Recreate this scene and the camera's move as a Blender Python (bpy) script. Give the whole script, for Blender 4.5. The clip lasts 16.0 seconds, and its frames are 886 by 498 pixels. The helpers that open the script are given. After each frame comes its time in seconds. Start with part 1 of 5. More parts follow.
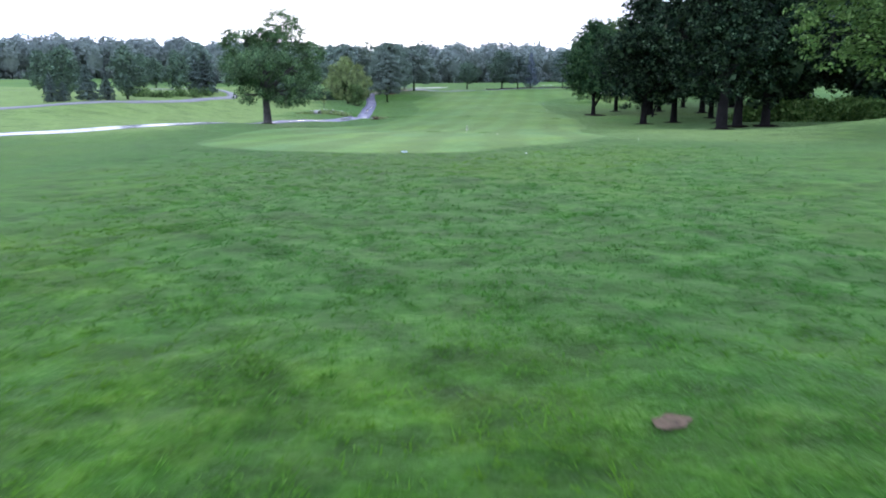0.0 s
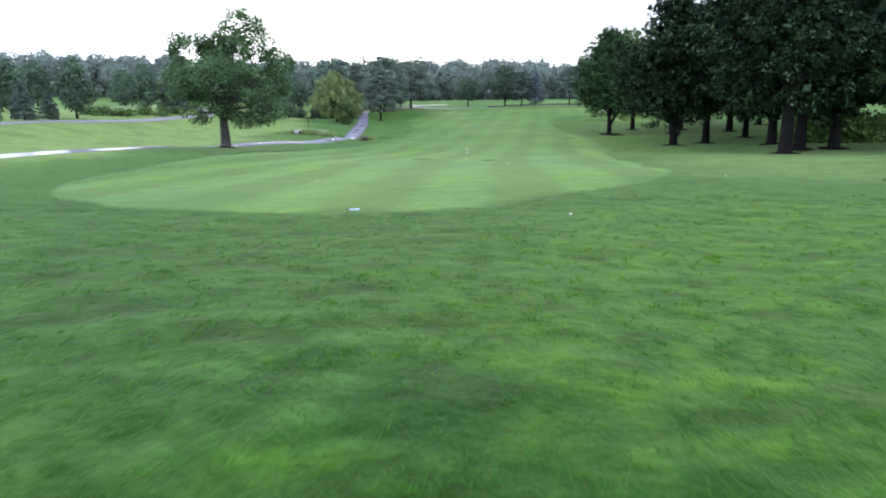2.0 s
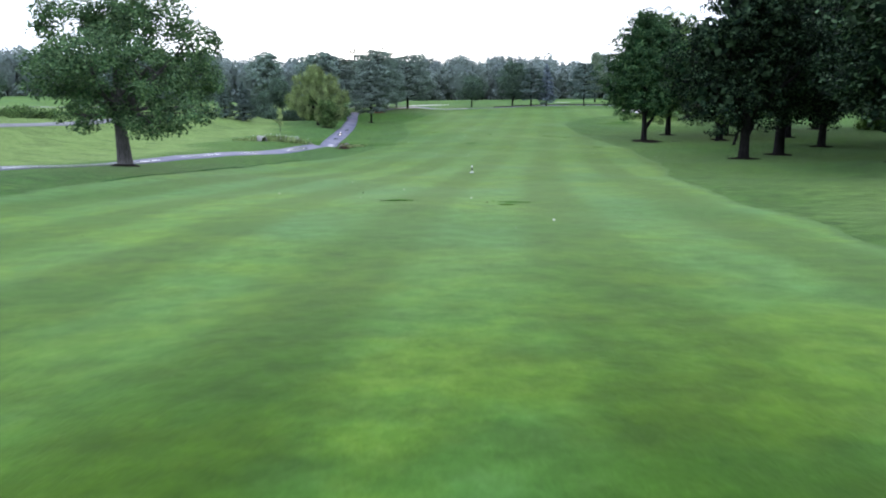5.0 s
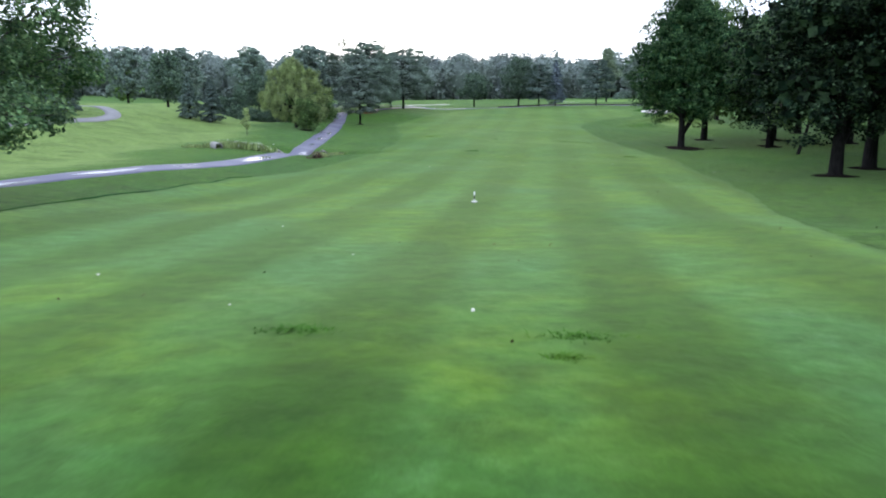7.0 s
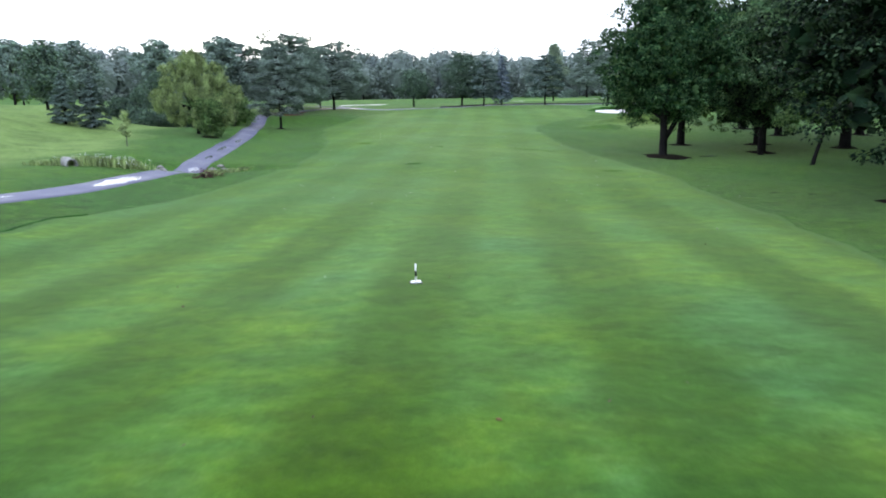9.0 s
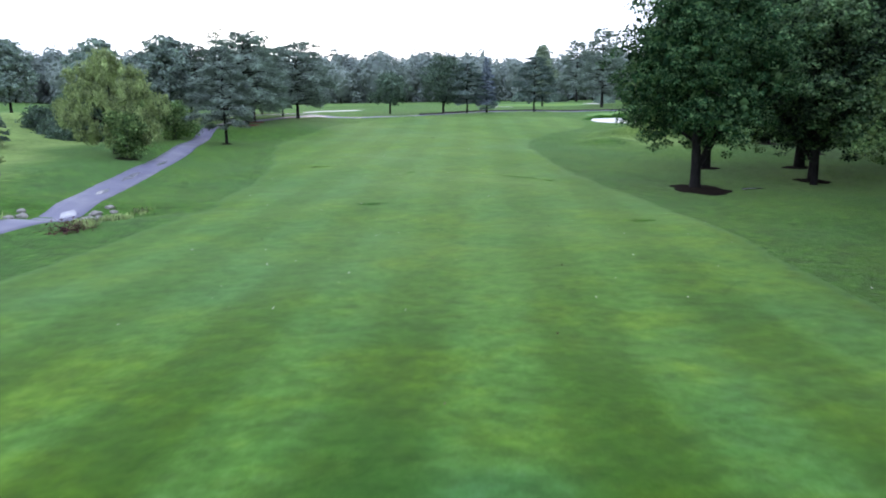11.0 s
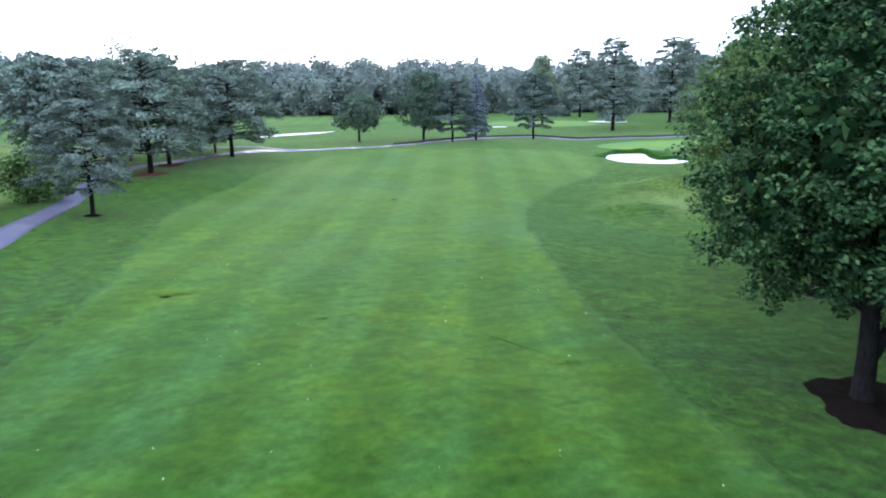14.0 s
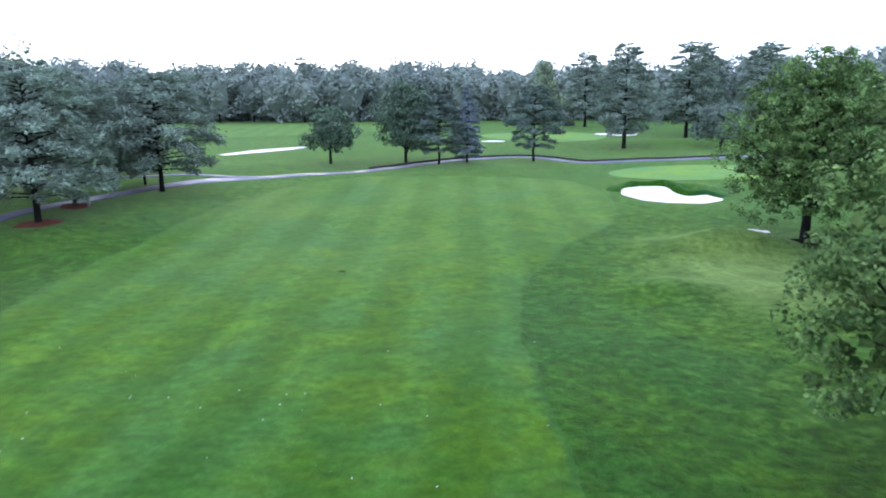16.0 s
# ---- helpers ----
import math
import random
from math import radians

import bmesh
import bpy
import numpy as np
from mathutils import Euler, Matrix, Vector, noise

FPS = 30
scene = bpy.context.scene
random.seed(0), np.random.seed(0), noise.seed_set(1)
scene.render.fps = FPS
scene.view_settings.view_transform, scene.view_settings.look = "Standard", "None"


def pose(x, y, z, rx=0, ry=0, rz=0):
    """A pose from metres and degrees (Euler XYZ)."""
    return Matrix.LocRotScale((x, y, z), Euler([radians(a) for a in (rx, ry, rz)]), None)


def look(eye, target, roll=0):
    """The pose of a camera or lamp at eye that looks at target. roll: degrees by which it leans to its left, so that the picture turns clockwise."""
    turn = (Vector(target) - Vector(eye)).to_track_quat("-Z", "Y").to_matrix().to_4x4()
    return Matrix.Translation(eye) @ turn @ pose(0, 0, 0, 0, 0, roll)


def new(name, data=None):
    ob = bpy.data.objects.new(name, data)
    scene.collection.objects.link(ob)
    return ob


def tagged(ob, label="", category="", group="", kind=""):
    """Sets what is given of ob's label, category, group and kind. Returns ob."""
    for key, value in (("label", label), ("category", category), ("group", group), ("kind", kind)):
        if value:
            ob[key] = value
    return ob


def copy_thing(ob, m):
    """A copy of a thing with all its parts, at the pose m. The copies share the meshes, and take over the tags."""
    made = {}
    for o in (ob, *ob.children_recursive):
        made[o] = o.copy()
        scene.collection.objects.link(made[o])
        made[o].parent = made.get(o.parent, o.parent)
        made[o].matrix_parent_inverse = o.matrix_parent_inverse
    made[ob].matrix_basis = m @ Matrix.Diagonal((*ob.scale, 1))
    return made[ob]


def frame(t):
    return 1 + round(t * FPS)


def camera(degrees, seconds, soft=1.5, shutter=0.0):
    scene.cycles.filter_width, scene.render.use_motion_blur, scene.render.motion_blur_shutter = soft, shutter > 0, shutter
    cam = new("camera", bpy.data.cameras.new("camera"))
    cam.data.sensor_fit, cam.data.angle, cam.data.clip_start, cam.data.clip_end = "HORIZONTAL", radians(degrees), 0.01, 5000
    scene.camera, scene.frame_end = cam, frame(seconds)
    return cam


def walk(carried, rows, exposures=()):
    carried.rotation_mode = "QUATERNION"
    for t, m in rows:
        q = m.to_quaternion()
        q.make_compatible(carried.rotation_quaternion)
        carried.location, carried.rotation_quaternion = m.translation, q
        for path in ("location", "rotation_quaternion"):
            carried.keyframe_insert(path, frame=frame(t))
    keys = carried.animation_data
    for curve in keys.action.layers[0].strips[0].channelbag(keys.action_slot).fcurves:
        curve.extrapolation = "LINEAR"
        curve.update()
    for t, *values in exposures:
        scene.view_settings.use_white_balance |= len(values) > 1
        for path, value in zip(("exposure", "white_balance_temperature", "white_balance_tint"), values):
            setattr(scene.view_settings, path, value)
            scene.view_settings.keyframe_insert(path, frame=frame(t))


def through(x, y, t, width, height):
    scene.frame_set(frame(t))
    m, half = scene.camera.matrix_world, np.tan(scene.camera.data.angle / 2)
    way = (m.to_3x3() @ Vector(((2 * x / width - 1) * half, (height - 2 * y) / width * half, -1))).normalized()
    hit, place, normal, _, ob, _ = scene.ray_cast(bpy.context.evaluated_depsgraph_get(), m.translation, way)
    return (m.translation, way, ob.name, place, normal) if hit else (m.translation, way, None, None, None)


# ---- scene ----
cam = camera(67.0, 16.0, soft=1.9, shutter=0.3)
PATH = [
    (0, (-0.061, -0.162, 7.013), (-0.069, 1.783, 6.549), -0.6),
    (0.5, (0.062, 2.813, 6.971), (0.052, 4.766, 6.539), -0.6),
    (1, (0.199, 6.075, 6.902), (0.188, 8.031, 6.486), -0.6),
    (1.5, (0.328, 8.829, 6.889), (0.315, 10.786, 6.473), -0.7),
    (2, (0.432, 11.743, 6.852), (0.419, 13.699, 6.438), -0.8),
    (2.5, (0.566, 14.161, 6.955), (0.551, 16.117, 6.539), -0.7),
    (3, (0.605, 17.084, 6.972), (0.589, 19.04, 6.556), -0.6),
    (3.5, (0.633, 20.219, 6.950), (0.617, 22.176, 6.536), -0.6),
    (4, (0.686, 22.877, 6.942), (0.668, 24.833, 6.528), -0.7),
    (6.5, (1.174, 38.463, 6.851), (1.148, 40.419, 6.438), -0.6),
    (7, (1.285, 41.776, 6.897), (1.258, 43.732, 6.483), -0.6),
    (7.5, (1.376, 45.064, 6.929), (1.372, 47.021, 6.515), -0.7),
    (8, (1.399, 47.911, 6.999), (1.442, 49.867, 6.583), -0.8),
    (8.5, (1.553, 51.38, 7.012), (1.666, 53.333, 6.595), -0.9),
    (9, (1.779, 54.481, 7.046), (1.921, 56.432, 6.628), -0.9),
    (11.5, (4.534, 70.67, 8.663), (4.725, 72.617, 8.248), -0.9),
    (12, (5.488, 74.612, 9.436), (5.68, 76.559, 9.020), -1.0),
    (12.5, (6.34, 78.219, 10.128), (6.531, 80.166, 9.711), -1.0),
    (13, (7.046, 81.538, 10.667), (7.24, 83.485, 10.252), -0.8),
    (13.5, (7.813, 85.423, 11.325), (8.007, 87.37, 10.910), -0.7),
    (14, (8.492, 88.764, 11.909), (8.686, 90.71, 11.494), -0.7),
    (14.5, (9.323, 92.505, 12.552), (9.519, 94.451, 12.135), -0.5),
    (15, (10.134, 96.081, 13.166), (10.331, 98.027, 12.746), -0.4),
    (15.5, (11.105, 99.412, 13.618), (11.298, 101.358, 13.201), -0.3),
    (16, (12.098, 103.285, 14.237), (12.289, 105.231, 13.817), -0.4),
]
walk(cam, [(t, look(eye, target, roll)) for t, eye, target, roll in PATH],
     ((0, 0.13, 5950, 18), (0.7, 0.25, 6150, 14), (2, 0.17, 6450, 11), (3.5, 0.06, 6350, 13), (7, 0.03, 6450, 11), (9, 0.13, 6480, 10), (12.5, 0.28, 6120, 17),
      (13.2, 0.45, 6080, 15), (14.5, 0.3, 6040, 14), (16, 0.3, 6040, 14)))

# ---- light: a low hazy sun ahead under a bright milky evening sky ----
SUN_AZ, SUN_EL = -5.0, 9.0
world = bpy.data.worlds.new("evening_sky")
scene.world = world
world.use_nodes = True
wn, wl = world.node_tree.nodes, world.node_tree.links
sky = wn.new("ShaderNodeTexSky")
sky.sky_type = "NISHITA"
sky.sun_disc = False
sky.sun_elevation = radians(SUN_EL)
sky.sun_rotation = radians(SUN_AZ)
sky.air_density, sky.dust_density, sky.ozone_density = 1.0, 3.0, 1.0
milky = wn.new("ShaderNodeHueSaturation")
milky.inputs["Saturation"].default_value = 0.45
wl.new(sky.outputs[0], milky.inputs["Color"])
cloud = wn.new("ShaderNodeMix")
cloud.data_type = "RGBA"
cloud.inputs[0].default_value = 0.75
# thin cloud, brightest low down where the haze is deepest
lift = wn.new("ShaderNodeSeparateXYZ")
wl.new(wn.new("ShaderNodeTexCoord").outputs["Generated"], lift.inputs[0])
veil = wn.new("ShaderNodeValToRGB")
veil.color_ramp.elements[0].position, veil.color_ramp.elements[0].color = 0.0, (0.62, 0.62, 0.62, 1)
veil.color_ramp.elements[1].position, veil.color_ramp.elements[1].color = 0.65, (0.68, 0.68, 0.685, 1)
wl.new(lift.outputs[2], veil.inputs[0])
thick = wn.new("ShaderNodeVectorMath")
thick.operation = "MULTIPLY"
thick.inputs[1].default_value = (23.6, 27.0, 33.8)
wl.new(veil.outputs[0], thick.inputs[0])
wl.new(thick.outputs[0], cloud.inputs[7])
wl.new(milky.outputs[0], cloud.inputs[6])
wl.new(cloud.outputs[2], wn["Background"].inputs["Color"])
wn["Background"].inputs["Strength"].default_value = 0.13
sun_data = bpy.data.lights.new("sun", "SUN")
sun_data.energy, sun_data.angle, sun_data.color = 0.8, radians(12), (1.0, 0.88, 0.72)
sun = new("sun", sun_data)
sa, se = radians(SUN_AZ), radians(SUN_EL)
sun.matrix_world = look((0, 0, 60), (-math.sin(sa) * math.cos(se) * 50, -math.cos(sa) * math.cos(se) * 50, 60 - math.sin(se) * 50))


# ---- material tools ----
def material(name, rough=0.9, spec=0.3):
    mat = bpy.data.materials.new(name)
    mat.use_nodes = True
    b = mat.node_tree.nodes["Principled BSDF"]
    b.inputs["Roughness"].default_value = rough
    b.inputs["Specular IOR Level"].default_value = spec
    return mat, mat.node_tree.nodes, mat.node_tree.links, b


def spot(nodes, links, scale=(1, 1, 1), turn=0.0):
    """Object coordinates, scaled and turned about z."""
    co = nodes.new("ShaderNodeTexCoord")
    mp = nodes.new("ShaderNodeMapping")
    mp.inputs["Scale"].default_value = scale
    mp.inputs["Rotation"].default_value = (0, 0, radians(turn))
    links.new(co.outputs["Object"], mp.inputs["Vector"])
    return mp.outputs[0]


def noise_of(nodes, links, vec, scale, detail=4.0, rough=0.6):
    n = nodes.new("ShaderNodeTexNoise")
    n.inputs["Scale"].default_value = scale
    n.inputs["Detail"].default_value = detail
    n.inputs["Roughness"].default_value = rough
    if vec is not None:
        links.new(vec, n.inputs["Vector"])
    return n.outputs["Fac"]


def ramp(nodes, links, fac, *stops):
    r = nodes.new("ShaderNodeValToRGB")
    while len(r.color_ramp.elements) < len(stops):
        r.color_ramp.elements.new(0.5)
    for e, (p, c) in zip(r.color_ramp.elements, stops):
        e.position, e.color = p, (*c, 1) if len(c) == 3 else c
    links.new(fac, r.inputs[0])
    return r.outputs[0]


def mixed(nodes, links, fac, a, b, mode="MIX"):
    m = nodes.new("ShaderNodeMix")
    m.data_type, m.blend_type = "RGBA", mode
    for slot, v in ((0, fac), (6, a), (7, b)):
        if isinstance(v, (int, float)):
            m.inputs[slot].default_value = v
        elif isinstance(v, tuple):
            m.inputs[slot].default_value = (*v, 1)
        else:
            links.new(v, m.inputs[slot])
    return m.outputs[2]


def bumped(nodes, links, bsdf, fac, strength, dist):
    bm = nodes.new("ShaderNodeBump")
    bm.inputs["Strength"].default_value = strength
    bm.inputs["Distance"].default_value = dist
    links.new(fac, bm.inputs["Height"])
    links.new(bm.outputs[0], bsdf.inputs["Normal"])


def G(v):
    return (v, v, v)


def grass_material(name, dark, mid, light, relief, stripes=0.0, streak=0.5, sheen=0.3, depth=0.5, rank=False, tint=(0.7, 1.0, 0.42)):
    """Turf: broad patches of yellower and bluer green, tuft-sized mottling, fine blades, and mowing stripes where cut."""
    mat, n, l, b = material(name, 0.95, 0.04)
    b.inputs["Sheen Weight"].default_value = sheen
    b.inputs["Sheen Roughness"].default_value = 0.4
    b.inputs["Sheen Tint"].default_value = (*tint, 1)
    v = spot(n, l)
    broad = noise_of(n, l, v, 0.11, 3, 0.55)
    patch = noise_of(n, l, spot(n, l, (0.8, 1.0, 1.0), 35), 0.5, 5, 0.62)
    tuft = noise_of(n, l, spot(n, l, (streak, 1.0, 1.0), 20), 2.6, 6, 0.7)
    clump = noise_of(n, l, spot(n, l, (1.0, 1.5, 1.0), -15), 1.1, 4, 0.65)
    fine = noise_of(n, l, v, 26.0, 3, 0.75)
    col = ramp(n, l, tuft, (0.32, dark), (0.5, mid), (0.7, light))
    yellow = mixed(n, l, 1.0, col, (1.45, 1.16, 0.6), "MULTIPLY")
    bluish = mixed(n, l, 1.0, col, (0.72, 0.9, 1.7), "MULTIPLY")
    col = mixed(n, l, ramp(n, l, patch, (0.44, G(0.0)), (0.6, G(0.9))), col, yellow)
    col = mixed(n, l, ramp(n, l, broad, (0.46, G(0.0)), (0.62, G(0.8))), col, bluish)
    col = mixed(n, l, depth, col, ramp(n, l, clump, (0.3, G(0.2)), (0.5, G(0.5)), (0.7, G(0.78))), "OVERLAY")
    col = mixed(n, l, depth * 0.6, col, ramp(n, l, fine, (0.3, G(0.25)), (0.7, G(0.75))), "OVERLAY")
    if rank:
        lush = n.new("ShaderNodeAttribute")
        lush.attribute_name = "rank"
        more = n.new("ShaderNodeMath")
        more.operation = "MULTIPLY_ADD"
        more.inputs[1].default_value = 0.8
        l.new(patch, more.inputs[0])
        l.new(lush.outputs["Fac"], more.inputs[2])
        dry = n.new("ShaderNodeAttribute")
        dry.attribute_name = "dry"
        paleness = n.new("ShaderNodeMath")
        paleness.operation = "MULTIPLY_ADD"
        paleness.inputs[1].default_value = 0.7
        l.new(clump, paleness.inputs[0])
        l.new(dry.outputs["Fac"], paleness.inputs[2])
        pale = ramp(n, l, tuft, (0.34, (0.08, 0.135, 0.03)), (0.5, (0.12, 0.18, 0.045)), (0.67, (0.16, 0.215, 0.065)))
        pale = mixed(n, l, 0.7, pale, ramp(n, l, patch, (0.36, G(0.3)), (0.5, G(0.52)), (0.64, G(0.7))), "OVERLAY")
        col = mixed(n, l, ramp(n, l, paleness.outputs[0], (0.42, G(0.0)), (0.95, G(0.9))), col, pale)
        deepest = mixed(n, l, 1.0, col, (0.42, 0.6, 0.8), "MULTIPLY")
        col = mixed(n, l, ramp(n, l, more.outputs[0], (0.46, G(0.0)), (1.0, G(0.9))), col, deepest)
    if stripes:
        lane = n.new("ShaderNodeAttribute")
        lane.attribute_name = "lane"
        wander = n.new("ShaderNodeMath")
        wander.operation = "MULTIPLY_ADD"
        wander.inputs[1].default_value = 0.8
        l.new(noise_of(n, l, spot(n, l, (1, 0.35, 1), -8), 0.5, 4, 0.6), wander.inputs[0])
        l.new(lane.outputs["Fac"], wander.inputs[2])
        turn = n.new("ShaderNodeMath")
        turn.operation = "MULTIPLY"
        turn.inputs[1].default_value = math.pi / STRIPE
        l.new(wander.outputs[0], turn.inputs[0])
        wave_of = n.new("ShaderNodeMath")
        wave_of.operation = "COSINE"
        l.new(turn.outputs[0], wave_of.inputs[0])
        band = n.new("ShaderNodeMapRange")
        band.interpolation_type = "SMOOTHSTEP"
        band.inputs["From Min"].default_value, band.inputs["From Max"].default_value = -0.75, 0.75
        l.new(wave_of.outputs[0], band.inputs["Value"])
        worn = ramp(n, l, noise_of(n, l, spot(n, l, (1, 0.3, 1), -8), 0.4, 4, 0.6), (0.29, G(0.22)), (0.58, G(1.0)))
        pale = mixed(n, l, 1.0, col, (1.46, 1.38, 2.6), "MULTIPLY")
        deep = mixed(n, l, 1.0, col, (0.64, 0.72, 0.4), "MULTIPLY")
        groom = n.new("ShaderNodeAttribute")
        groom.attribute_name = "groom"
        striped = mixed(n, l, groom.outputs["Fac"], col, mixed(n, l, band.outputs[0], deep, pale))
        col = mixed(n, l, worn, col, striped)
        at = n.new("ShaderNodeAttribute")
        at.attribute_name = "mown"
        ad = n.new("ShaderNodeMath")
        ad.operation = "MULTIPLY_ADD"
        ad.inputs[1].default_value = 0.9
        l.new(tuft, ad.inputs[0])
        l.new(at.outputs["Fac"], ad.inputs[2])
        uncut = ramp(n, l, tuft, (0.32, (0.014, 0.05, 0.009)), (0.5, (0.026, 0.08, 0.014)), (0.7, (0.045, 0.11, 0.022)))
        col = mixed(n, l, ramp(n, l, ad.outputs[0], (0.5, G(0.0)), (0.78, G(1.0))), uncut, col)
    l.new(col, b.inputs["Base Color"])
    h = n.new("ShaderNodeMath")
    h.operation = "MULTIPLY_ADD"
    h.inputs[1].default_value = 0.3
    l.new(fine, h.inputs[0])
    l.new(tuft, h.inputs[2])
    bumped(n, l, b, h.outputs[0], 1.0, relief)
    return mat


STRIPE = 2.1
M_ROUGH = grass_material("rough_grass", (0.011, 0.044, 0.003), (0.022, 0.074, 0.005), (0.046, 0.115, 0.01), 0.05, 0.0, 1.0, 0.2, 0.9, rank=True, tint=(0.72, 1.0, 0.48))
M_FAIR = grass_material("fairway_turf", (0.023, 0.07, 0.005), (0.033, 0.09, 0.007), (0.047, 0.112, 0.012), 0.012, 1.0, 1.0, 0.22, 0.5, tint=(0.74, 1.0, 0.48))
M_GREEN = grass_material("green_turf", (0.075, 0.165, 0.038), (0.085, 0.18, 0.043), (0.095, 0.192, 0.048), 0.004, 0.0, 1.0, 0.2, 0.15)
# dark green for the grass lips, their shadow put into the colour
M_LIP_SHADE = grass_material("shaded_lip_grass", (0.01, 0.045, 0.008), (0.016, 0.064, 0.012), (0.03, 0.09, 0.02), 0.05, depth=0.4, sheen=0.08)
M_TIRED = grass_material("worn_turf", (0.04, 0.118, 0.014), (0.054, 0.142, 0.019), (0.072, 0.165, 0.026), 0.01, depth=0.3, sheen=0.1)


def blade_material():
    mat, n, l, b = material("grass_blades", 0.9, 0.04)
    g = n.new("ShaderNodeNewGeometry")
    col = ramp(n, l, g.outputs["Random Per Island"], (0.0, (0.035, 0.12, 0.01)), (0.55, (0.08, 0.21, 0.022)), (1.0, (0.17, 0.33, 0.07)))
    v = spot(n, l)
    col = mixed(n, l, ramp(n, l, noise_of(n, l, spot(n, l, (1.0, 0.8, 1.0), 35), 0.45, 5, 0.62), (0.44, G(0.0)), (0.6, G(0.7))), col, (0.12, 0.25, 0.015))
    col = mixed(n, l, ramp(n, l, noise_of(n, l, v, 0.09, 3, 0.55), (0.46, G(0.0)), (0.62, G(0.7))), col, (0.045, 0.17, 0.035))
    col = mixed(n, l, 0.6, col, ramp(n, l, noise_of(n, l, spot(n, l, (1.0, 1.5, 1.0), -15), 1.0, 4, 0.65), (0.32, G(0.3)), (0.5, G(0.5)), (0.7, G(0.76))), "OVERLAY")
    l.new(col, b.inputs["Base Color"])
    tr = n.new("ShaderNodeBsdfTranslucent")
    l.new(col, tr.inputs["Color"])
    ms = n.new("ShaderNodeMixShader")
    ms.inputs[0].default_value = 0.5
    l.new(b.outputs[0], ms.inputs[1])
    l.new(tr.outputs[0], ms.inputs[2])
    l.new(ms.outputs[0], n["Material Output"].inputs["Surface"])
    return mat


def leaf_material(name, dark, mid, light, through=0.3, joined=False, contrast=0.28, haze_sheen=0.0):
    """Leaves: a shade for each leaf, drifting from bough to bough and tree to tree, light passing through. The bluish
    sheen stands in for haze.
    """
    mat, n, l, b = material(name, 0.65, 0.06)
    # bluish sheen on the leaves imitates distance haze
    b.inputs["Sheen Weight"].default_value = haze_sheen
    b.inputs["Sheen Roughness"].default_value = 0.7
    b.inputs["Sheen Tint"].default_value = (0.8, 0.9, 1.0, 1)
    g = n.new("ShaderNodeNewGeometry")
    stops = [(0.05, dark), (0.5, mid), (0.97, light)]
    col = ramp(n, l, g.outputs["Random Per Island"], *stops)
    drift = ramp(n, l, noise_of(n, l, spot(n, l), 0.95, 3, 0.55), (0.37, G(0.5 - contrast)), (0.64, G(0.5 + contrast)))
    col = mixed(n, l, 0.7, col, drift, "OVERLAY")
    oi = n.new("ShaderNodeObjectInfo")
    hs = n.new("ShaderNodeHueSaturation")
    mr = n.new("ShaderNodeMapRange")
    mr.inputs["To Min"].default_value, mr.inputs["To Max"].default_value = 0.8, 1.2
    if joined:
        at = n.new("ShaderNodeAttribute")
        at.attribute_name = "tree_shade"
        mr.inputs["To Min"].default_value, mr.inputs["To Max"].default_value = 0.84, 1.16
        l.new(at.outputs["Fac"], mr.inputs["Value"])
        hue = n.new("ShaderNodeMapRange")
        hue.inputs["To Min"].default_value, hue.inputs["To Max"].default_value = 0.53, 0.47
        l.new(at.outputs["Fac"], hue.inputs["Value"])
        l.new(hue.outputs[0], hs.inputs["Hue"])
    else:
        l.new(oi.outputs["Random"], mr.inputs["Value"])
    l.new(mr.outputs[0], hs.inputs["Value"])
    l.new(col, hs.inputs["Color"])
    l.new(hs.outputs[0], b.inputs["Base Color"])
    tr = n.new("ShaderNodeBsdfTranslucent")
    l.new(hs.outputs[0], tr.inputs["Color"])
    ms = n.new("ShaderNodeMixShader")
    ms.inputs[0].default_value = through
    l.new(b.outputs[0], ms.inputs[1])
    l.new(tr.outputs[0], ms.inputs[2])
    l.new(ms.outputs[0], n["Material Output"].inputs["Surface"])
    return mat


def bark_material(name, dark, light):
    mat, n, l, b = material(name, 0.9, 0.08)
    f = noise_of(n, l, spot(n, l, (9, 9, 1.6)), 1.6, 6, 0.7)
    g = noise_of(n, l, spot(n, l), 1.2, 3, 0.5)
    col = mixed(n, l, 0.5, ramp(n, l, f, (0.3, dark), (0.7, light)), ramp(n, l, g, (0.35, G(0.3)), (0.7, G(0.7))), "OVERLAY")
    l.new(col, b.inputs["Base Color"])
    bumped(n, l, b, f, 0.9, 0.03)
    return mat


def speckled(name, a, c, scale, rough=0.9, relief=0.01, spec=0.3):
    mat, n, l, b = material(name, rough, spec)
    v = spot(n, l)
    f = noise_of(n, l, v, scale, 5, 0.65)
    g = noise_of(n, l, v, scale * 0.08, 3, 0.55)
    col = mixed(n, l, 0.5, ramp(n, l, f, (0.3, a), (0.7, c)), ramp(n, l, g, (0.3, G(0.36)), (0.7, G(0.64))), "OVERLAY")
    l.new(col, b.inputs["Base Color"])
    bumped(n, l, b, f, 0.6, relief)
    return mat


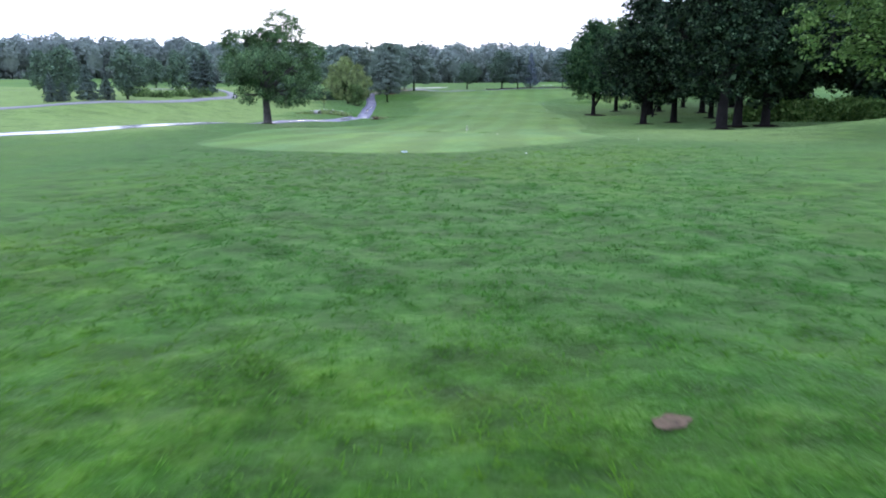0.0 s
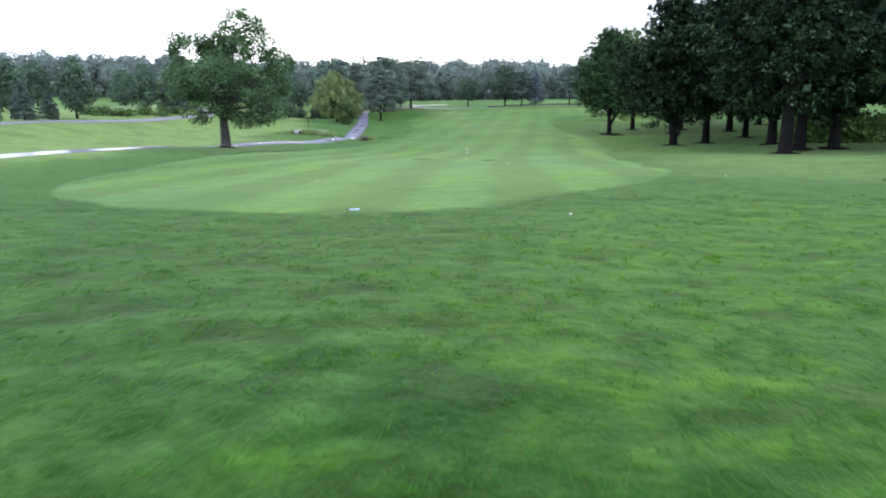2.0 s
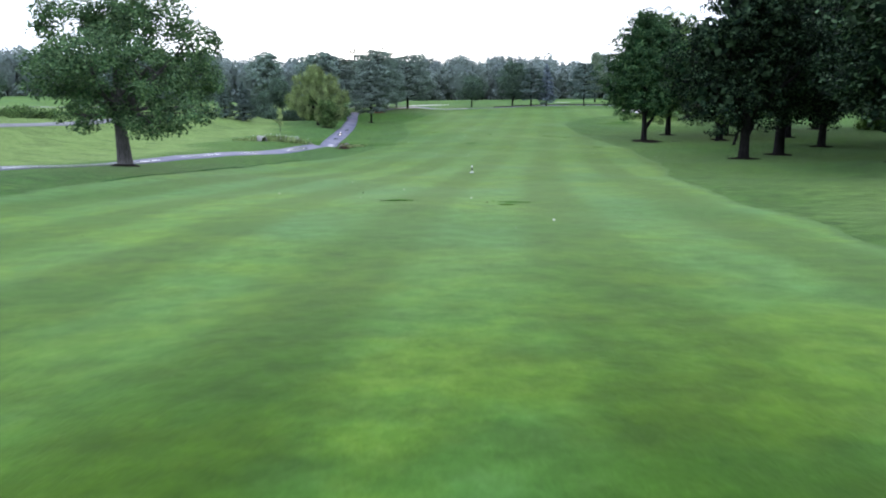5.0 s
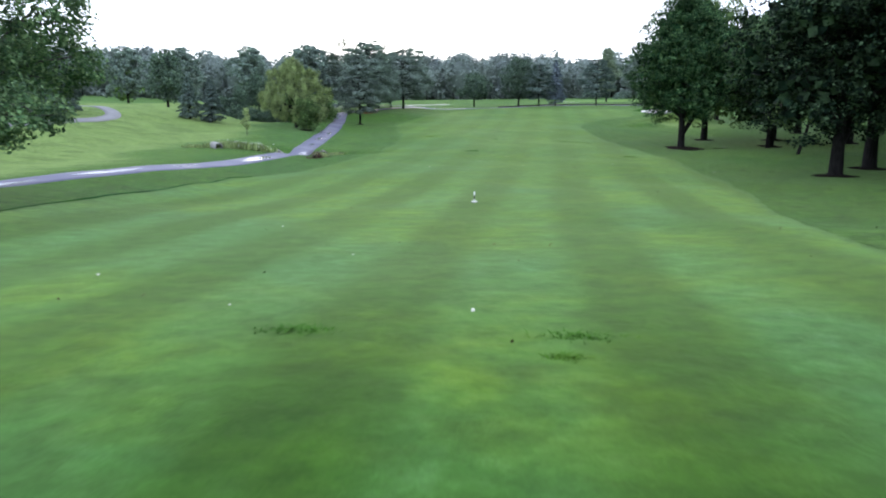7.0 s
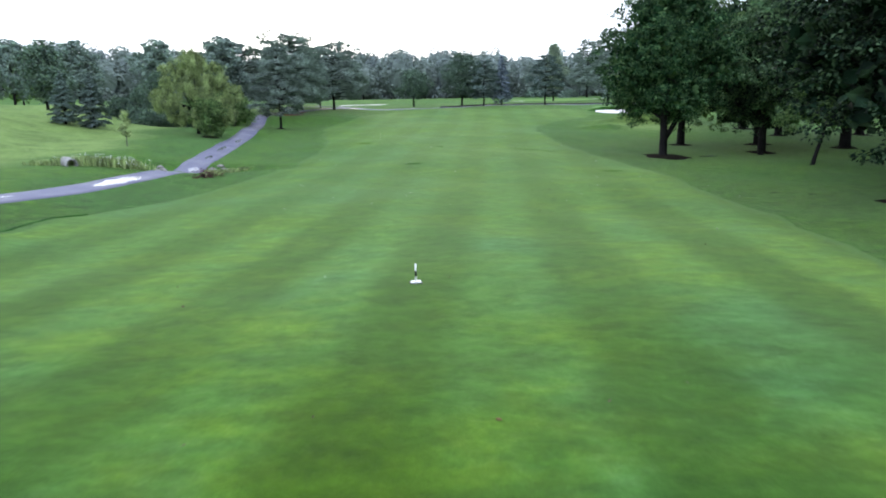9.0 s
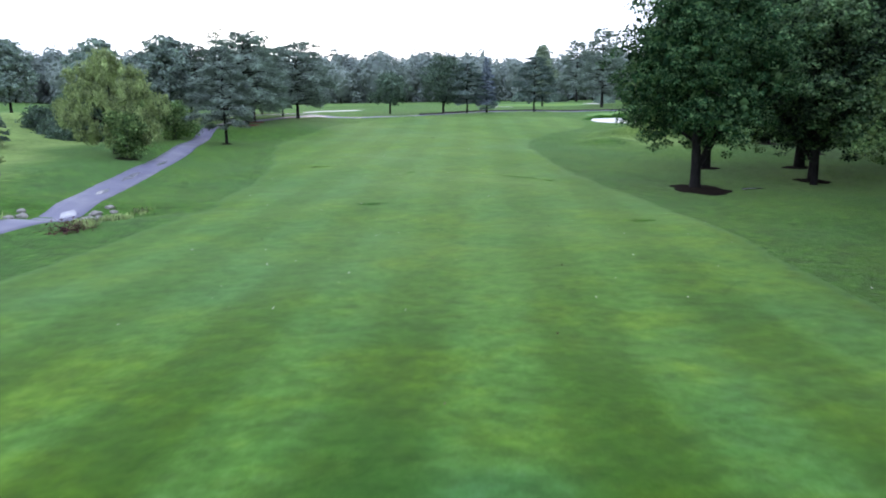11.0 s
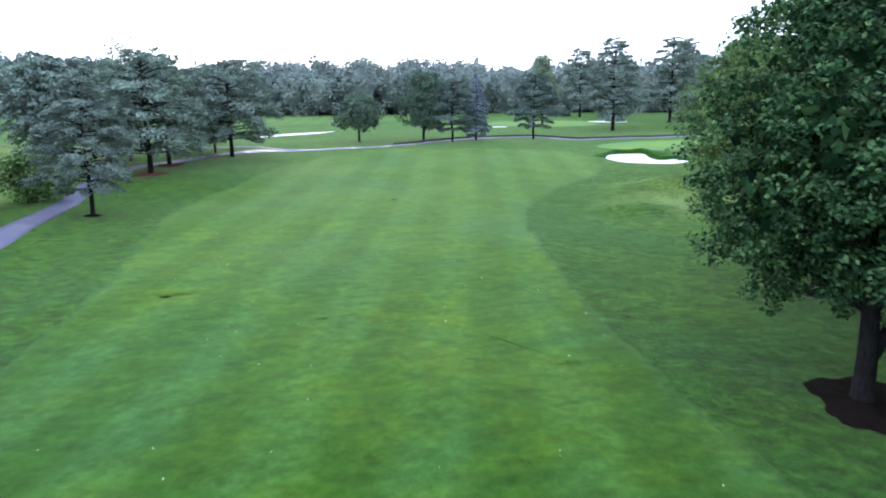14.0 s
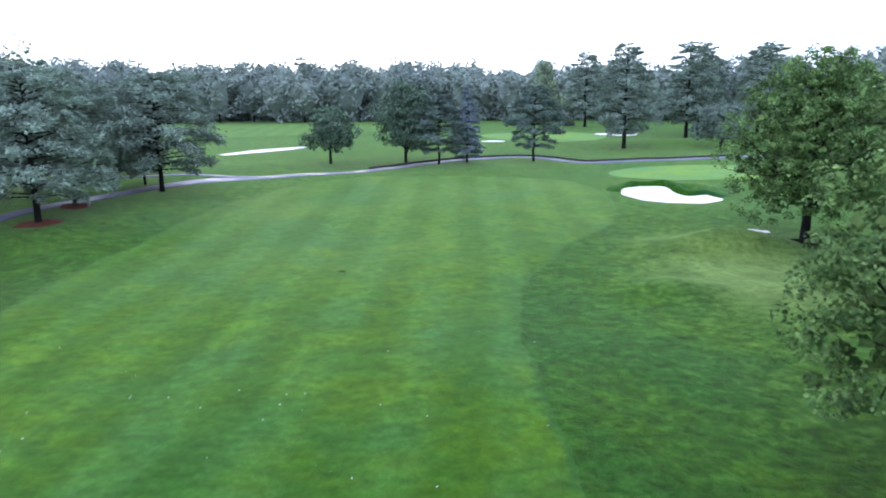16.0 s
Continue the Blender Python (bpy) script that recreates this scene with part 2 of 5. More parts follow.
def asphalt_material():
    """Bluish grey asphalt after rain: damp sheen and shallow puddles."""
    mat, n, l, b = material("wet_asphalt", 0.5, 0.35)
    v = spot(n, l)
    fine = noise_of(n, l, v, 60, 3, 0.7)
    wet = noise_of(n, l, v, 0.35, 3, 0.5)
    col = ramp(n, l, fine, (0.3, (0.085, 0.085, 0.135)), (0.7, (0.15, 0.15, 0.22)))
    l.new(mixed(n, l, ramp(n, l, wet, (0.45, G(0.0)), (0.65, G(0.5))), col, (0.08, 0.08, 0.125)), b.inputs["Base Color"])
    l.new(ramp(n, l, wet, (0.4, G(0.7)), (0.6, G(0.5)), (0.74, G(0.3))), b.inputs["Roughness"])
    bumped(n, l, b, fine, 0.25, 0.004)
    return mat


M_BLADE = blade_material()
M_BARK = bark_material("grey_bark", (0.04, 0.038, 0.036), (0.15, 0.142, 0.135))
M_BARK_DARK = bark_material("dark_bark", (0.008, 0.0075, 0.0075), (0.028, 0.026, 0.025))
M_MAPLE = leaf_material("maple_leaves", (0.012, 0.039, 0.017), (0.041, 0.108, 0.043), (0.15, 0.26, 0.105), 0.22, contrast=0.36)
M_OAK = leaf_material("oak_leaves", (0.03, 0.072, 0.028), (0.078, 0.15, 0.058), (0.165, 0.255, 0.105), 0.3, contrast=0.38, haze_sheen=0.08)
# near-black leaves hold the crowns' inner shade, light ones the lit clumps
M_GROVE = leaf_material("shaded_grove_leaves", (0.003, 0.009, 0.005), (0.012, 0.03, 0.015), (0.075, 0.125, 0.062), 0.1, contrast=0.46)
# pale base and bluish sheen put distance haze into these leaves
M_FAR = leaf_material("hazed_far_leaves", (0.09, 0.14, 0.105), (0.13, 0.195, 0.14), (0.185, 0.26, 0.168), 0.15, contrast=0.24, haze_sheen=0.35)
M_FIELD = leaf_material("field_tree_leaves", (0.035, 0.075, 0.042), (0.065, 0.12, 0.064), (0.115, 0.185, 0.09), 0.15, contrast=0.24, haze_sheen=0.2)
M_BRIGHT = leaf_material("bright_leaves", (0.075, 0.155, 0.042), (0.135, 0.24, 0.065), (0.215, 0.335, 0.1), 0.25)
M_WILLOW = leaf_material("willow_leaves", (0.185, 0.25, 0.085), (0.28, 0.37, 0.13), (0.38, 0.46, 0.18), 0.2, contrast=0.3, haze_sheen=0.15)
M_OLIVE = leaf_material("olive_leaves", (0.1, 0.145, 0.075), (0.145, 0.2, 0.105), (0.2, 0.26, 0.135), 0.2, contrast=0.24, haze_sheen=0.3)
# needles lightened towards blue-grey to carry the haze
M_PINE = leaf_material("hazed_pine_needles", (0.125, 0.178, 0.13), (0.172, 0.238, 0.172), (0.232, 0.308, 0.225), 0.14, contrast=0.24, haze_sheen=0.34)
M_SPRUCE = leaf_material("spruce_needles", (0.055, 0.095, 0.075), (0.09, 0.14, 0.11), (0.14, 0.2, 0.15), 0.1, contrast=0.2, haze_sheen=0.25)
M_BLUE = leaf_material("blue_spruce_needles", (0.11, 0.15, 0.185), (0.165, 0.215, 0.26), (0.24, 0.295, 0.345), 0.15, haze_sheen=0.3)
# haze over the far woods, put into a pale bluish leaf colour
M_WOODS = leaf_material("hazed_woodland_leaves", (0.158, 0.2, 0.168), (0.192, 0.242, 0.198), (0.226, 0.282, 0.224), 0.35, joined=True, contrast=0.1, haze_sheen=0.46)
M_SHRUB = leaf_material("shrub_leaves", (0.042, 0.085, 0.03), (0.095, 0.165, 0.055), (0.185, 0.275, 0.095), 0.3, contrast=0.34)
M_RUST = leaf_material("rusty_leaves", (0.05, 0.018, 0.018), (0.1, 0.04, 0.045), (0.17, 0.08, 0.085), 0.2)
M_ASPHALT = asphalt_material()
M_GREY = speckled("dry_asphalt", (0.16, 0.16, 0.17), (0.24, 0.235, 0.24), 20, 0.8, 0.004)
M_SAND = speckled("white_sand", (0.62, 0.57, 0.53), (0.78, 0.74, 0.70), 14, 0.95, 0.01)
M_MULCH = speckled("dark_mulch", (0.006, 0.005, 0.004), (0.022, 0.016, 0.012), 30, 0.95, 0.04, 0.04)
M_MULCH_RED = speckled("red_mulch", (0.07, 0.02, 0.013), (0.2, 0.06, 0.04), 30, 0.95, 0.04)
M_CONCRETE = speckled("concrete", (0.22, 0.21, 0.20), (0.4, 0.39, 0.37), 12, 0.85, 0.01)
M_KERB = speckled("dark_timber", (0.02, 0.018, 0.016), (0.06, 0.052, 0.045), 9, 0.85, 0.01)
M_WHITE = speckled("white_paint", (0.72, 0.72, 0.70), (0.84, 0.84, 0.82), 20, 0.5, 0.002)
M_SLAB = speckled("weathered_slab", (0.36, 0.45, 0.56), (0.52, 0.62, 0.74), 20, 0.6, 0.002)
M_BLACK = speckled("black_paint", (0.012, 0.012, 0.013), (0.03, 0.03, 0.03), 20, 0.45, 0.002)
M_SOIL = speckled("bare_soil", (0.05, 0.035, 0.02), (0.13, 0.09, 0.055), 18, 0.95, 0.02)
M_PALE = speckled("pale_leaf", (0.45, 0.46, 0.36), (0.68, 0.68, 0.58), 30, 0.7, 0.002)
M_ROCK = speckled("field_stone", (0.12, 0.115, 0.11), (0.32, 0.30, 0.28), 6, 0.85, 0.02)


# ---- lie of the land ----
def sstep(a, b, v):
    u = np.clip((v - a) / (b - a), 0, 1)
    return u * u * (3 - 2 * u)


PROFILE_Y = [-400, -60, 0, 15, 27, 40, 51, 60, 70, 82, 95, 115, 135, 150, 170, 187, 205, 250, 300, 420, 800, 3000]
PROFILE_Z = [6.5, 5.2, 4.85, 4.83, 4.6, 4.25, 3.8, 3.35, 2.85, 2.62, 2.72, 3.4, 4.3, 5.0, 6.0, 6.9, 7.3, 8.7, 9.7, 11, 14, 20]
run = np.arange(-400, 3001, 1.0)
soften = np.hanning(19) / np.hanning(19).sum()
rise = np.convolve(np.pad(np.interp(run, PROFILE_Y, PROFILE_Z), 9, mode="edge"), soften, mode="valid")


def knoll(x, y, cx, cy, rx, ry, h):
    return h * np.exp(-(((x - cx) / rx) ** 2) - ((y - cy) / ry) ** 2)


def height(x, y):
    """The ground's height: a shallow valley across the hole, banks at its sides, knolls and the hollow of the bunker."""
    x, y = np.asarray(x, float), np.asarray(y, float)
    z = np.interp(y, run, rise)
    z = z + 0.95 * sstep(-9, -19, x) * sstep(40, 62, y) * sstep(150, 130, y)
    z = z + 0.95 * sstep(2, -9, x) * sstep(142, 154, y) * sstep(200, 175, y)
    z = z - 0.5 * sstep(14, 32, x) * sstep(95, 110, y) * sstep(160, 140, y)
    z = z + 0.5 * sstep(22, 28, x) * sstep(60, 66, y) * sstep(78, 70, y)
    z = z + 3.5 * sstep(-70, -150, x) * sstep(140, 230, y)
    z = z + 2.6 * sstep(-24, -42, x) * sstep(52, 80, y) * sstep(200, 130, y)
    z = z + knoll(x, y, 31, 41, 8, 6, 1.0)
    z = z + knoll(x, y, 36, 146.5, 4.2, 1.8, 1.5) + knoll(x, y, 29, 138, 2.8, 1.7, 0.6)
    z = z - knoll(x, y, 40, 164.5, 3.6, 3.2, 0.5) + knoll(x, y, 43.4, 168.2, 2.2, 1.6, 0.55)
    z = z + knoll(x, y, 62, 212, 14, 7, 1.0)
    z = z - knoll(x, y, -15.5, 101.5, 6.0, 1.6, 0.5) - knoll(x, y, -8, 103, 3.5, 1.4, 0.3)
    near = np.exp(-((x / 160) ** 2) - ((y - 100) / 220) ** 2)
    return z + near * (0.05 * np.sin(x * 0.31 + y * 0.17) + 0.04 * np.sin(x * 0.13 - y * 0.36 + 1) + 0.025 * np.sin(x * 0.8 + 2 * np.sin(y * 0.4)))


def drift(x, y, size, seed):
    """Smooth random values from -1 to 1 with features of about the given size."""
    table = np.random.default_rng(seed).uniform(-1, 1, (256, 256))
    u, v = np.asarray(x, float) / size, np.asarray(y, float) / size
    i, j = np.floor(u).astype(int), np.floor(v).astype(int)
    a, b = u - i, v - j
    a, b = a * a * (3 - 2 * a), b * b * (3 - 2 * b)
    i, j, i2, j2 = i % 256, j % 256, (i + 1) % 256, (j + 1) % 256
    return (table[i, j] * (1 - a) + table[i2, j] * a) * (1 - b) + (table[i, j2] * (1 - a) + table[i2, j2] * a) * b


def tussocks(x, y):
    """How far the uncut grass near the tee stands over the ground: tufts, matted waves and holes between them."""
    t = 0.5 * drift(x + 0.5 * y, y, 0.62, 1) + 0.45 * drift(x, y - 0.4 * x, 0.33, 2) + 0.25 * drift(x, y, 0.2, 4)
    near = sstep(-15, -10, x) * sstep(17, 12, x) * sstep(44, 32, y) * sstep(-10, -2, y)
    return near * (0.025 + 0.05 * np.clip(t, -0.9, 0.9) + 0.02 * drift(x, y, 1.6, 3))


# ---- mesh tools ----
def quick_mesh(name, verts, faces, mat, smooth=False):
    """A mesh from arrays: verts (n, 3), faces (m, k) with one k."""
    verts, faces = np.asarray(verts, np.float32), np.asarray(faces, np.int32)
    me = bpy.data.meshes.new(name)
    m, k = faces.shape
    me.vertices.add(len(verts))
    me.vertices.foreach_set("co", verts.ravel())
    me.loops.add(m * k)
    me.loops.foreach_set("vertex_index", faces.ravel())
    me.polygons.add(m)
    me.polygons.foreach_set("loop_start", np.arange(m, dtype=np.int32) * k)
    me.polygons.foreach_set("loop_total", np.full(m, k, np.int32))
    me.polygons.foreach_set("use_smooth", np.full(m, smooth))
    me.materials.append(mat)
    me.update(calc_edges=True)
    me.validate()
    return me


def grid_faces(rows, cols, wrap=False):
    i, j = np.meshgrid(np.arange(rows - 1), np.arange(cols if wrap else cols - 1), indexing="ij")
    a, b = i * cols + j, i * cols + (j + 1) % cols
    return np.stack([a, b, b + cols, a + cols], -1).reshape(-1, 4)


def part(name, mesh, parent=None, label=""):
    ob = new(name, mesh)
    if parent:
        ob.parent = parent
    if label:
        ob["label"] = label
    return ob


def bm_mesh(name, bm, mat, smooth=False):
    me = bpy.data.meshes.new(name)
    for f in bm.faces:
        f.smooth = smooth
    bm.to_mesh(me)
    bm.free()
    me.materials.append(mat)
    return me


def bend(points, step=1.0):
    """A smooth run of points (Catmull-Rom) about step apart."""
    p = np.asarray(points, float)
    p = np.vstack([2 * p[0] - p[1], p, 2 * p[-1] - p[-2]])
    out = []
    for a, b, c, d in zip(p, p[1:], p[2:], p[3:]):
        k = max(2, int(np.linalg.norm(c - b) / step))
        for u in np.arange(k) / k:
            out.append(0.5 * (2 * b + (c - a) * u + (2 * a - 5 * b + 4 * c - d) * u**2 + (3 * b - a - 3 * c + d) * u**3))
    out.append(p[-2])
    return np.array(out)


def strip(line, width, cols, lift, seed=0, wobble=0.06, skirt=0.08, bank=0.0):
    """A ribbon on the ground along a line, with turned-down edges."""
    rng = np.random.default_rng(seed)
    d = np.gradient(line, axis=0)
    d /= np.linalg.norm(d, axis=1)[:, None]
    side = np.stack([d[:, 1], -d[:, 0]], 1)
    off = np.linspace(-0.5, 0.5, cols)
    half = np.outer(np.full(len(line), width), off)
    half[:, 0] -= rng.uniform(0, wobble, len(line))
    half[:, -1] += rng.uniform(0, wobble, len(line))
    half = np.hstack([half[:, :1], half, half[:, -1:]])
    xy = line[:, None] + side[:, None] * half[:, :, None]
    z = height(xy[..., 0], xy[..., 1]) + lift + bank * (0.5 - half / width) * sstep(-14, -24, xy[..., 0])
    z[:, 0] -= skirt + lift
    z[:, -1] -= skirt + lift
    return np.dstack([xy, z]).reshape(-1, 3), grid_faces(len(line), cols + 2)[:, ::-1]


# ---- ground, fairway, greens, paths ----
def spread(a, b, step, out, grow=1.12):
    mid = list(np.arange(a, b + 0.01, step))
    for end, way in ((a, -1), (b, 1)):
        s, v = step, end
        while abs(v) < out:
            s *= grow
            v += way * s
            mid.append(v)
    return np.sort(np.array(mid))


gx, gy = spread(-45, 70, 0.9, 3000), spread(-12, 215, 0.9, 3000)
gx = np.sort(np.concatenate([gx[(gx < -8.0) | (gx > 9.5)], np.arange(-8.0, 9.51, 0.17)]))
gy = np.sort(np.concatenate([gy[(gy < 2) | (gy > 29)], np.arange(2, 29.01, 0.16)]))
gx2, gy2 = np.meshgrid(gx, gy)
LEFT_Y = [26.3, 26.6, 27.4, 29.5, 33, 38, 44, 55, 64, 72, 81, 90, 96, 103, 113, 122, 131, 139, 145, 151, 158, 165, 172, 176, 178.5]
LEFT_X = [-2.6, -4.6, -7.2, -10.2, -12.4, -13.7, -14.4, -14.8, -13.8, -13.2, -12.2, -9, -6.9, -5.3, -4.6, -4.9, -5.9, -6.6, -5.6, -3.2, -2.2, -1.0, 2.4, 6, 12]
RIGHT_Y = [26.3, 26.7, 27.3, 28.5, 30.2, 32.4, 36, 41, 51, 60, 66, 72, 80, 87, 97, 104, 112, 120, 130, 137, 143, 148, 153, 159, 166, 173, 177, 178.5]
RIGHT_X = [-2.3, -0.8, 0.8, 2.4, 4.5, 6.7, 8.7, 9.6, 10.4, 11.5, 13.2, 15.0, 16.6, 17.3, 18.3, 18.1, 17.7, 17.6, 18.2, 19.6, 22, 25.4, 30, 33, 34, 33, 27, 18]
fy = np.concatenate([26.3 + 4 * np.linspace(0, 1, 26) ** 2, np.arange(30.8, 178.51, 0.6)])
# ranker, darker grass in the strip that the mower leaves round the fairway
off_x = np.maximum(np.interp(gy2, LEFT_Y, LEFT_X) - gx2, gx2 - np.interp(gy2, RIGHT_Y, RIGHT_X))
off = np.hypot(np.maximum(off_x, 0), np.maximum(26.3 - gy2, 0) * 0.42)
gz = height(gx2, gy2) + tussocks(gx2, gy2) * sstep(0.0, 0.3, off)
ground = tagged(part("ground", quick_mesh("ground", np.stack([gx2, gy2, gz], -1).reshape(-1, 3), grid_faces(len(gy), len(gx)), M_ROUGH, True)),
                "uneven green rough grass of a golf course", "grass", kind="structure")
strip_of = (1 - sstep(2.0, 6.5, off)) * (0.5 + 0.8 * (1 - sstep(24, 34, gy2))) * (1 - sstep(150, 165, gy2))
strip_of = np.maximum(strip_of, 1.25 * np.exp(-(((gx2 - 0.2) / 0.85) ** 2 + ((gy2 - 16.1) / 0.8) ** 2) ** 2))
# dry grass on bank and knoll, its paleness partly haze put into the colour
way_x = gx2 + 1.6 * np.sin(0.21 * gy2) + 1.0 * np.sin(0.55 * gy2 + 1.0)
way_y = gy2 + 3.0 * np.sin(0.16 * gx2 + 0.5) + 1.8 * np.sin(0.47 * gx2)
paleness_of = sstep(19, 26, -way_x) * sstep(40, 62, way_y) * (1 - sstep(170, 200, gy2)) * 0.85
paleness_of = np.maximum(paleness_of, 0.7 * np.exp(-((gx2 - 35) / 6) ** 2 - ((gy2 - 141) / 8) ** 2))
paleness_of = np.maximum(paleness_of, 0.12 * np.exp(-((gx2 - 30) / 5) ** 2 - ((gy2 - 128) / 8) ** 2))
# pale haze over the right rough, put into the grass colour
paleness_of = np.maximum(paleness_of, 0.35 * sstep(8, 14, way_x) * sstep(30, 37, way_y) * (1 - sstep(50, 64, way_y)) * (1 - sstep(34, 60, way_x)))
ground.data.attributes.new("dry", "FLOAT", "POINT").data.foreach_set("value", paleness_of.astype(np.float32).ravel())
rank_at = ground.data.attributes.new("rank", "FLOAT", "POINT")
rank_at.data.foreach_set("value", (strip_of * 0.5).astype(np.float32).ravel())
rng = np.random.default_rng(3)
wave = np.convolve(rng.normal(0, 0.3, len(fy) + 4), np.ones(5) / 5, mode="valid")
wave2 = np.convolve(rng.normal(0, 0.3, len(fy) + 4), np.ones(5) / 5, mode="valid")
smooth_k = np.hanning(7) / np.hanning(7).sum()
xl = np.convolve(np.pad(np.interp(fy, LEFT_Y, LEFT_X), 3, mode="edge"), smooth_k, mode="valid")
xr = np.convolve(np.pad(np.interp(fy, RIGHT_Y, RIGHT_X), 3, mode="edge"), smooth_k, mode="valid")
ragged = sstep(26.3, 30, fy)
xl, xr = xl + wave * ragged, xr + wave2 * ragged
u = np.linspace(0, 1, 44)
u = u * 0.45 + (0.5 - 0.5 * np.cos(np.pi * u)) * 0.55
fx = xl[:, None] * (1 - u) + xr[:, None] * u
fyy = np.repeat(fy[:, None], 44, 1)
edge = np.minimum(np.minimum(fx - xl[:, None], xr[:, None] - fx), np.repeat((fy - 26.3)[:, None], 44, 1))
fz = height(fx, fyy) + 0.02 - 0.0185 * (1 - sstep(0, 0.6, edge))
fair_mesh = quick_mesh("fairway", np.stack([fx, fyy, fz], -1).reshape(-1, 3), grid_faces(len(fy), 44), M_FAIR, True)
mown = fair_mesh.attributes.new("mown", "FLOAT", "POINT")
mown.data.foreach_set("value", (np.clip(edge / 0.7, 0, 1) * 0.55).astype(np.float32).ravel())
# the middle of one pale stripe, which the others follow
LANE_Y, LANE_X = [20, 43, 51, 65.5, 87, 113, 147, 160, 180], [0.0, 1.4, 2.1, 3.8, 7.1, 10.9, 16.4, 17.8, 20.5]


def lanes(mesh, x, y):
    lane = x - np.interp(y, LANE_Y, LANE_X) - 0.4
    mesh.attributes.new("lane", "FLOAT", "POINT").data.foreach_set("value", np.asarray(lane, np.float32).ravel())
    fresh = 1.0 - 0.55 * sstep(70, 96, np.asarray(y, float))
    mesh.attributes.new("groom", "FLOAT", "POINT").data.foreach_set("value", np.asarray(fresh, np.float32).ravel())


lanes(fair_mesh, fx, fyy)
fairway = tagged(part("fairway", fair_mesh),
                 "closely mown fairway with light and dark mowing stripes", "fairway", kind="structure")


def grass_lip(edge_x, y0, y1, way, seed):
    """The low ragged lip of longer grass where the mown turf ends, higher in some places than others. Its dark green
    holds the step's shadow.
    """
    rng = np.random.default_rng(seed)
    y = np.arange(y0, y1, 0.3)
    x = np.interp(y, fy, edge_x) + np.convolve(rng.normal(0, 0.12, len(y) + 4), np.ones(5) / 5, mode="valid")
    high = np.clip(np.convolve(rng.normal(0.35, 0.9, len(y) + 14), np.hanning(15) / 7, mode="valid"), 0, 1) * 0.045
    rows = []
    for o, up in ((0.16, -0.3), (0.09, 0.6), (0.03, 1.0), (-0.01, 0.7), (-0.04, -0.3)):
        px = x + way * o
        rows.append(np.column_stack([px, y, height(px, y) + 0.012 + up * high - 0.02 * (up < 0)]))
    f = grid_faces(len(y), 5)
    return np.stack(rows, 1).reshape(-1, 3), f if way < 0 else f[:, ::-1]


def blob(cx, cy, rx, ry, lift, shape=lambda a: 1.0, rings=10, around=72, turn=0.0, droop=0.0):
    """A rounded sheet on the ground."""
    a = np.linspace(0, 2 * np.pi, around, endpoint=False)
    k = np.array([shape(t) for t in a])
    r = np.linspace(0.02, 1, rings)[:, None] * k
    x, y = r * np.cos(a) * rx, r * np.sin(a) * ry
    c, s = math.cos(turn), math.sin(turn)
    x, y = cx + x * c - y * s, cy + x * s + y * c
    z = height(x, y) + lift
    z[-1] -= droop
    return np.stack([x, y, z], -1).reshape(-1, 3), grid_faces(rings, around, True)


def sheet(name, shape, mat, label, category, kind="structure"):
    v, f = shape
    me = quick_mesh(name, v, f, mat, True)
    if mat is M_FAIR:
        me.attributes.new("mown", "FLOAT", "POINT").data.foreach_set("value", np.ones(len(v), np.float32))
        lanes(me, v[:, 0], v[:, 1])
    return tagged(part(name, me), label, category, kind=kind)


for side, y0, y1, way, seed in ((xl, 58, 84, -1, 5),):
    sheet("grass_lip", grass_lip(side, y0, y1, way, seed), M_LIP_SHADE, "ragged lip of longer grass along the fairway's edge, its shade put into the colour", "grass")
sheet("putting_green", blob(51, 178, 11.5, 6.2, 0.025, lambda a: 1 + 0.1 * math.sin(2 * a + 1)), M_GREEN, "smooth pale putting green beside a sand bunker", "green")
sheet("far_putting_green", blob(45, 232, 12, 12, 0.03, lambda a: 1 + 0.08 * math.sin(3 * a)), M_GREEN, "smooth pale putting green beyond the path", "green")
sheet("far_fairway", blob(-25, 262, 44, 26, 0.04, lambda a: 1 + 0.1 * math.sin(2 * a)), M_FAIR, "mown fairway of the next hole before the woods", "fairway")
sheet("left_fairway", blob(-110, 215, 45, 24, 0.05, lambda a: 1 + 0.1 * math.sin(3 * a)), M_FAIR, "pale mown fairway before the woods", "fairway")


def bunker(cx, cy, rx, ry, shape, turn, label):
    return sheet("sand_bunker", blob(cx, cy, rx, ry, 0.035, shape, 8, 90, turn), M_SAND, label, "bunker", kind="thing")


RIM = [(35.9, 167.0), (38.4, 169.2), (40.9, 169.0), (41.2, 166.6), (42.0, 165.3), (43.6, 165.2), (44.3, 162.8), (41.2, 160.3), (38.2, 161.0), (36.3, 163.2)]
RIM_A = sorted((math.atan2(y - 164.4, x - 39.6), math.hypot(x - 39.6, y - 164.4)) for x, y in RIM)


def kidney(a):
    return float(np.interp(a, [v[0] for v in RIM_A], [v[1] for v in RIM_A], period=2 * math.pi)) * (1 + 0.03 * math.sin(9 * a))


bunker(39.6, 164.4, 1.0, 1.0, kidney, 0, "white sand bunker with a grass tongue in its back edge")
bunker(-5.0, 210.5, 8.2, 2.0, lambda a: 1 + 0.22 * math.sin(2 * a) + 0.08 * math.sin(5 * a), 0.8, "long white sand bunker before the woods")
bunker(60.5, 235.5, 4.2, 4.0, lambda a: 1 + 0.12 * math.sin(3 * a), 0, "small white sand bunker behind the path")
bunker(33, 223, 2.2, 2.0, lambda a: 1 + 0.1 * math.sin(2 * a), 0, "small white sand bunker by the far green")



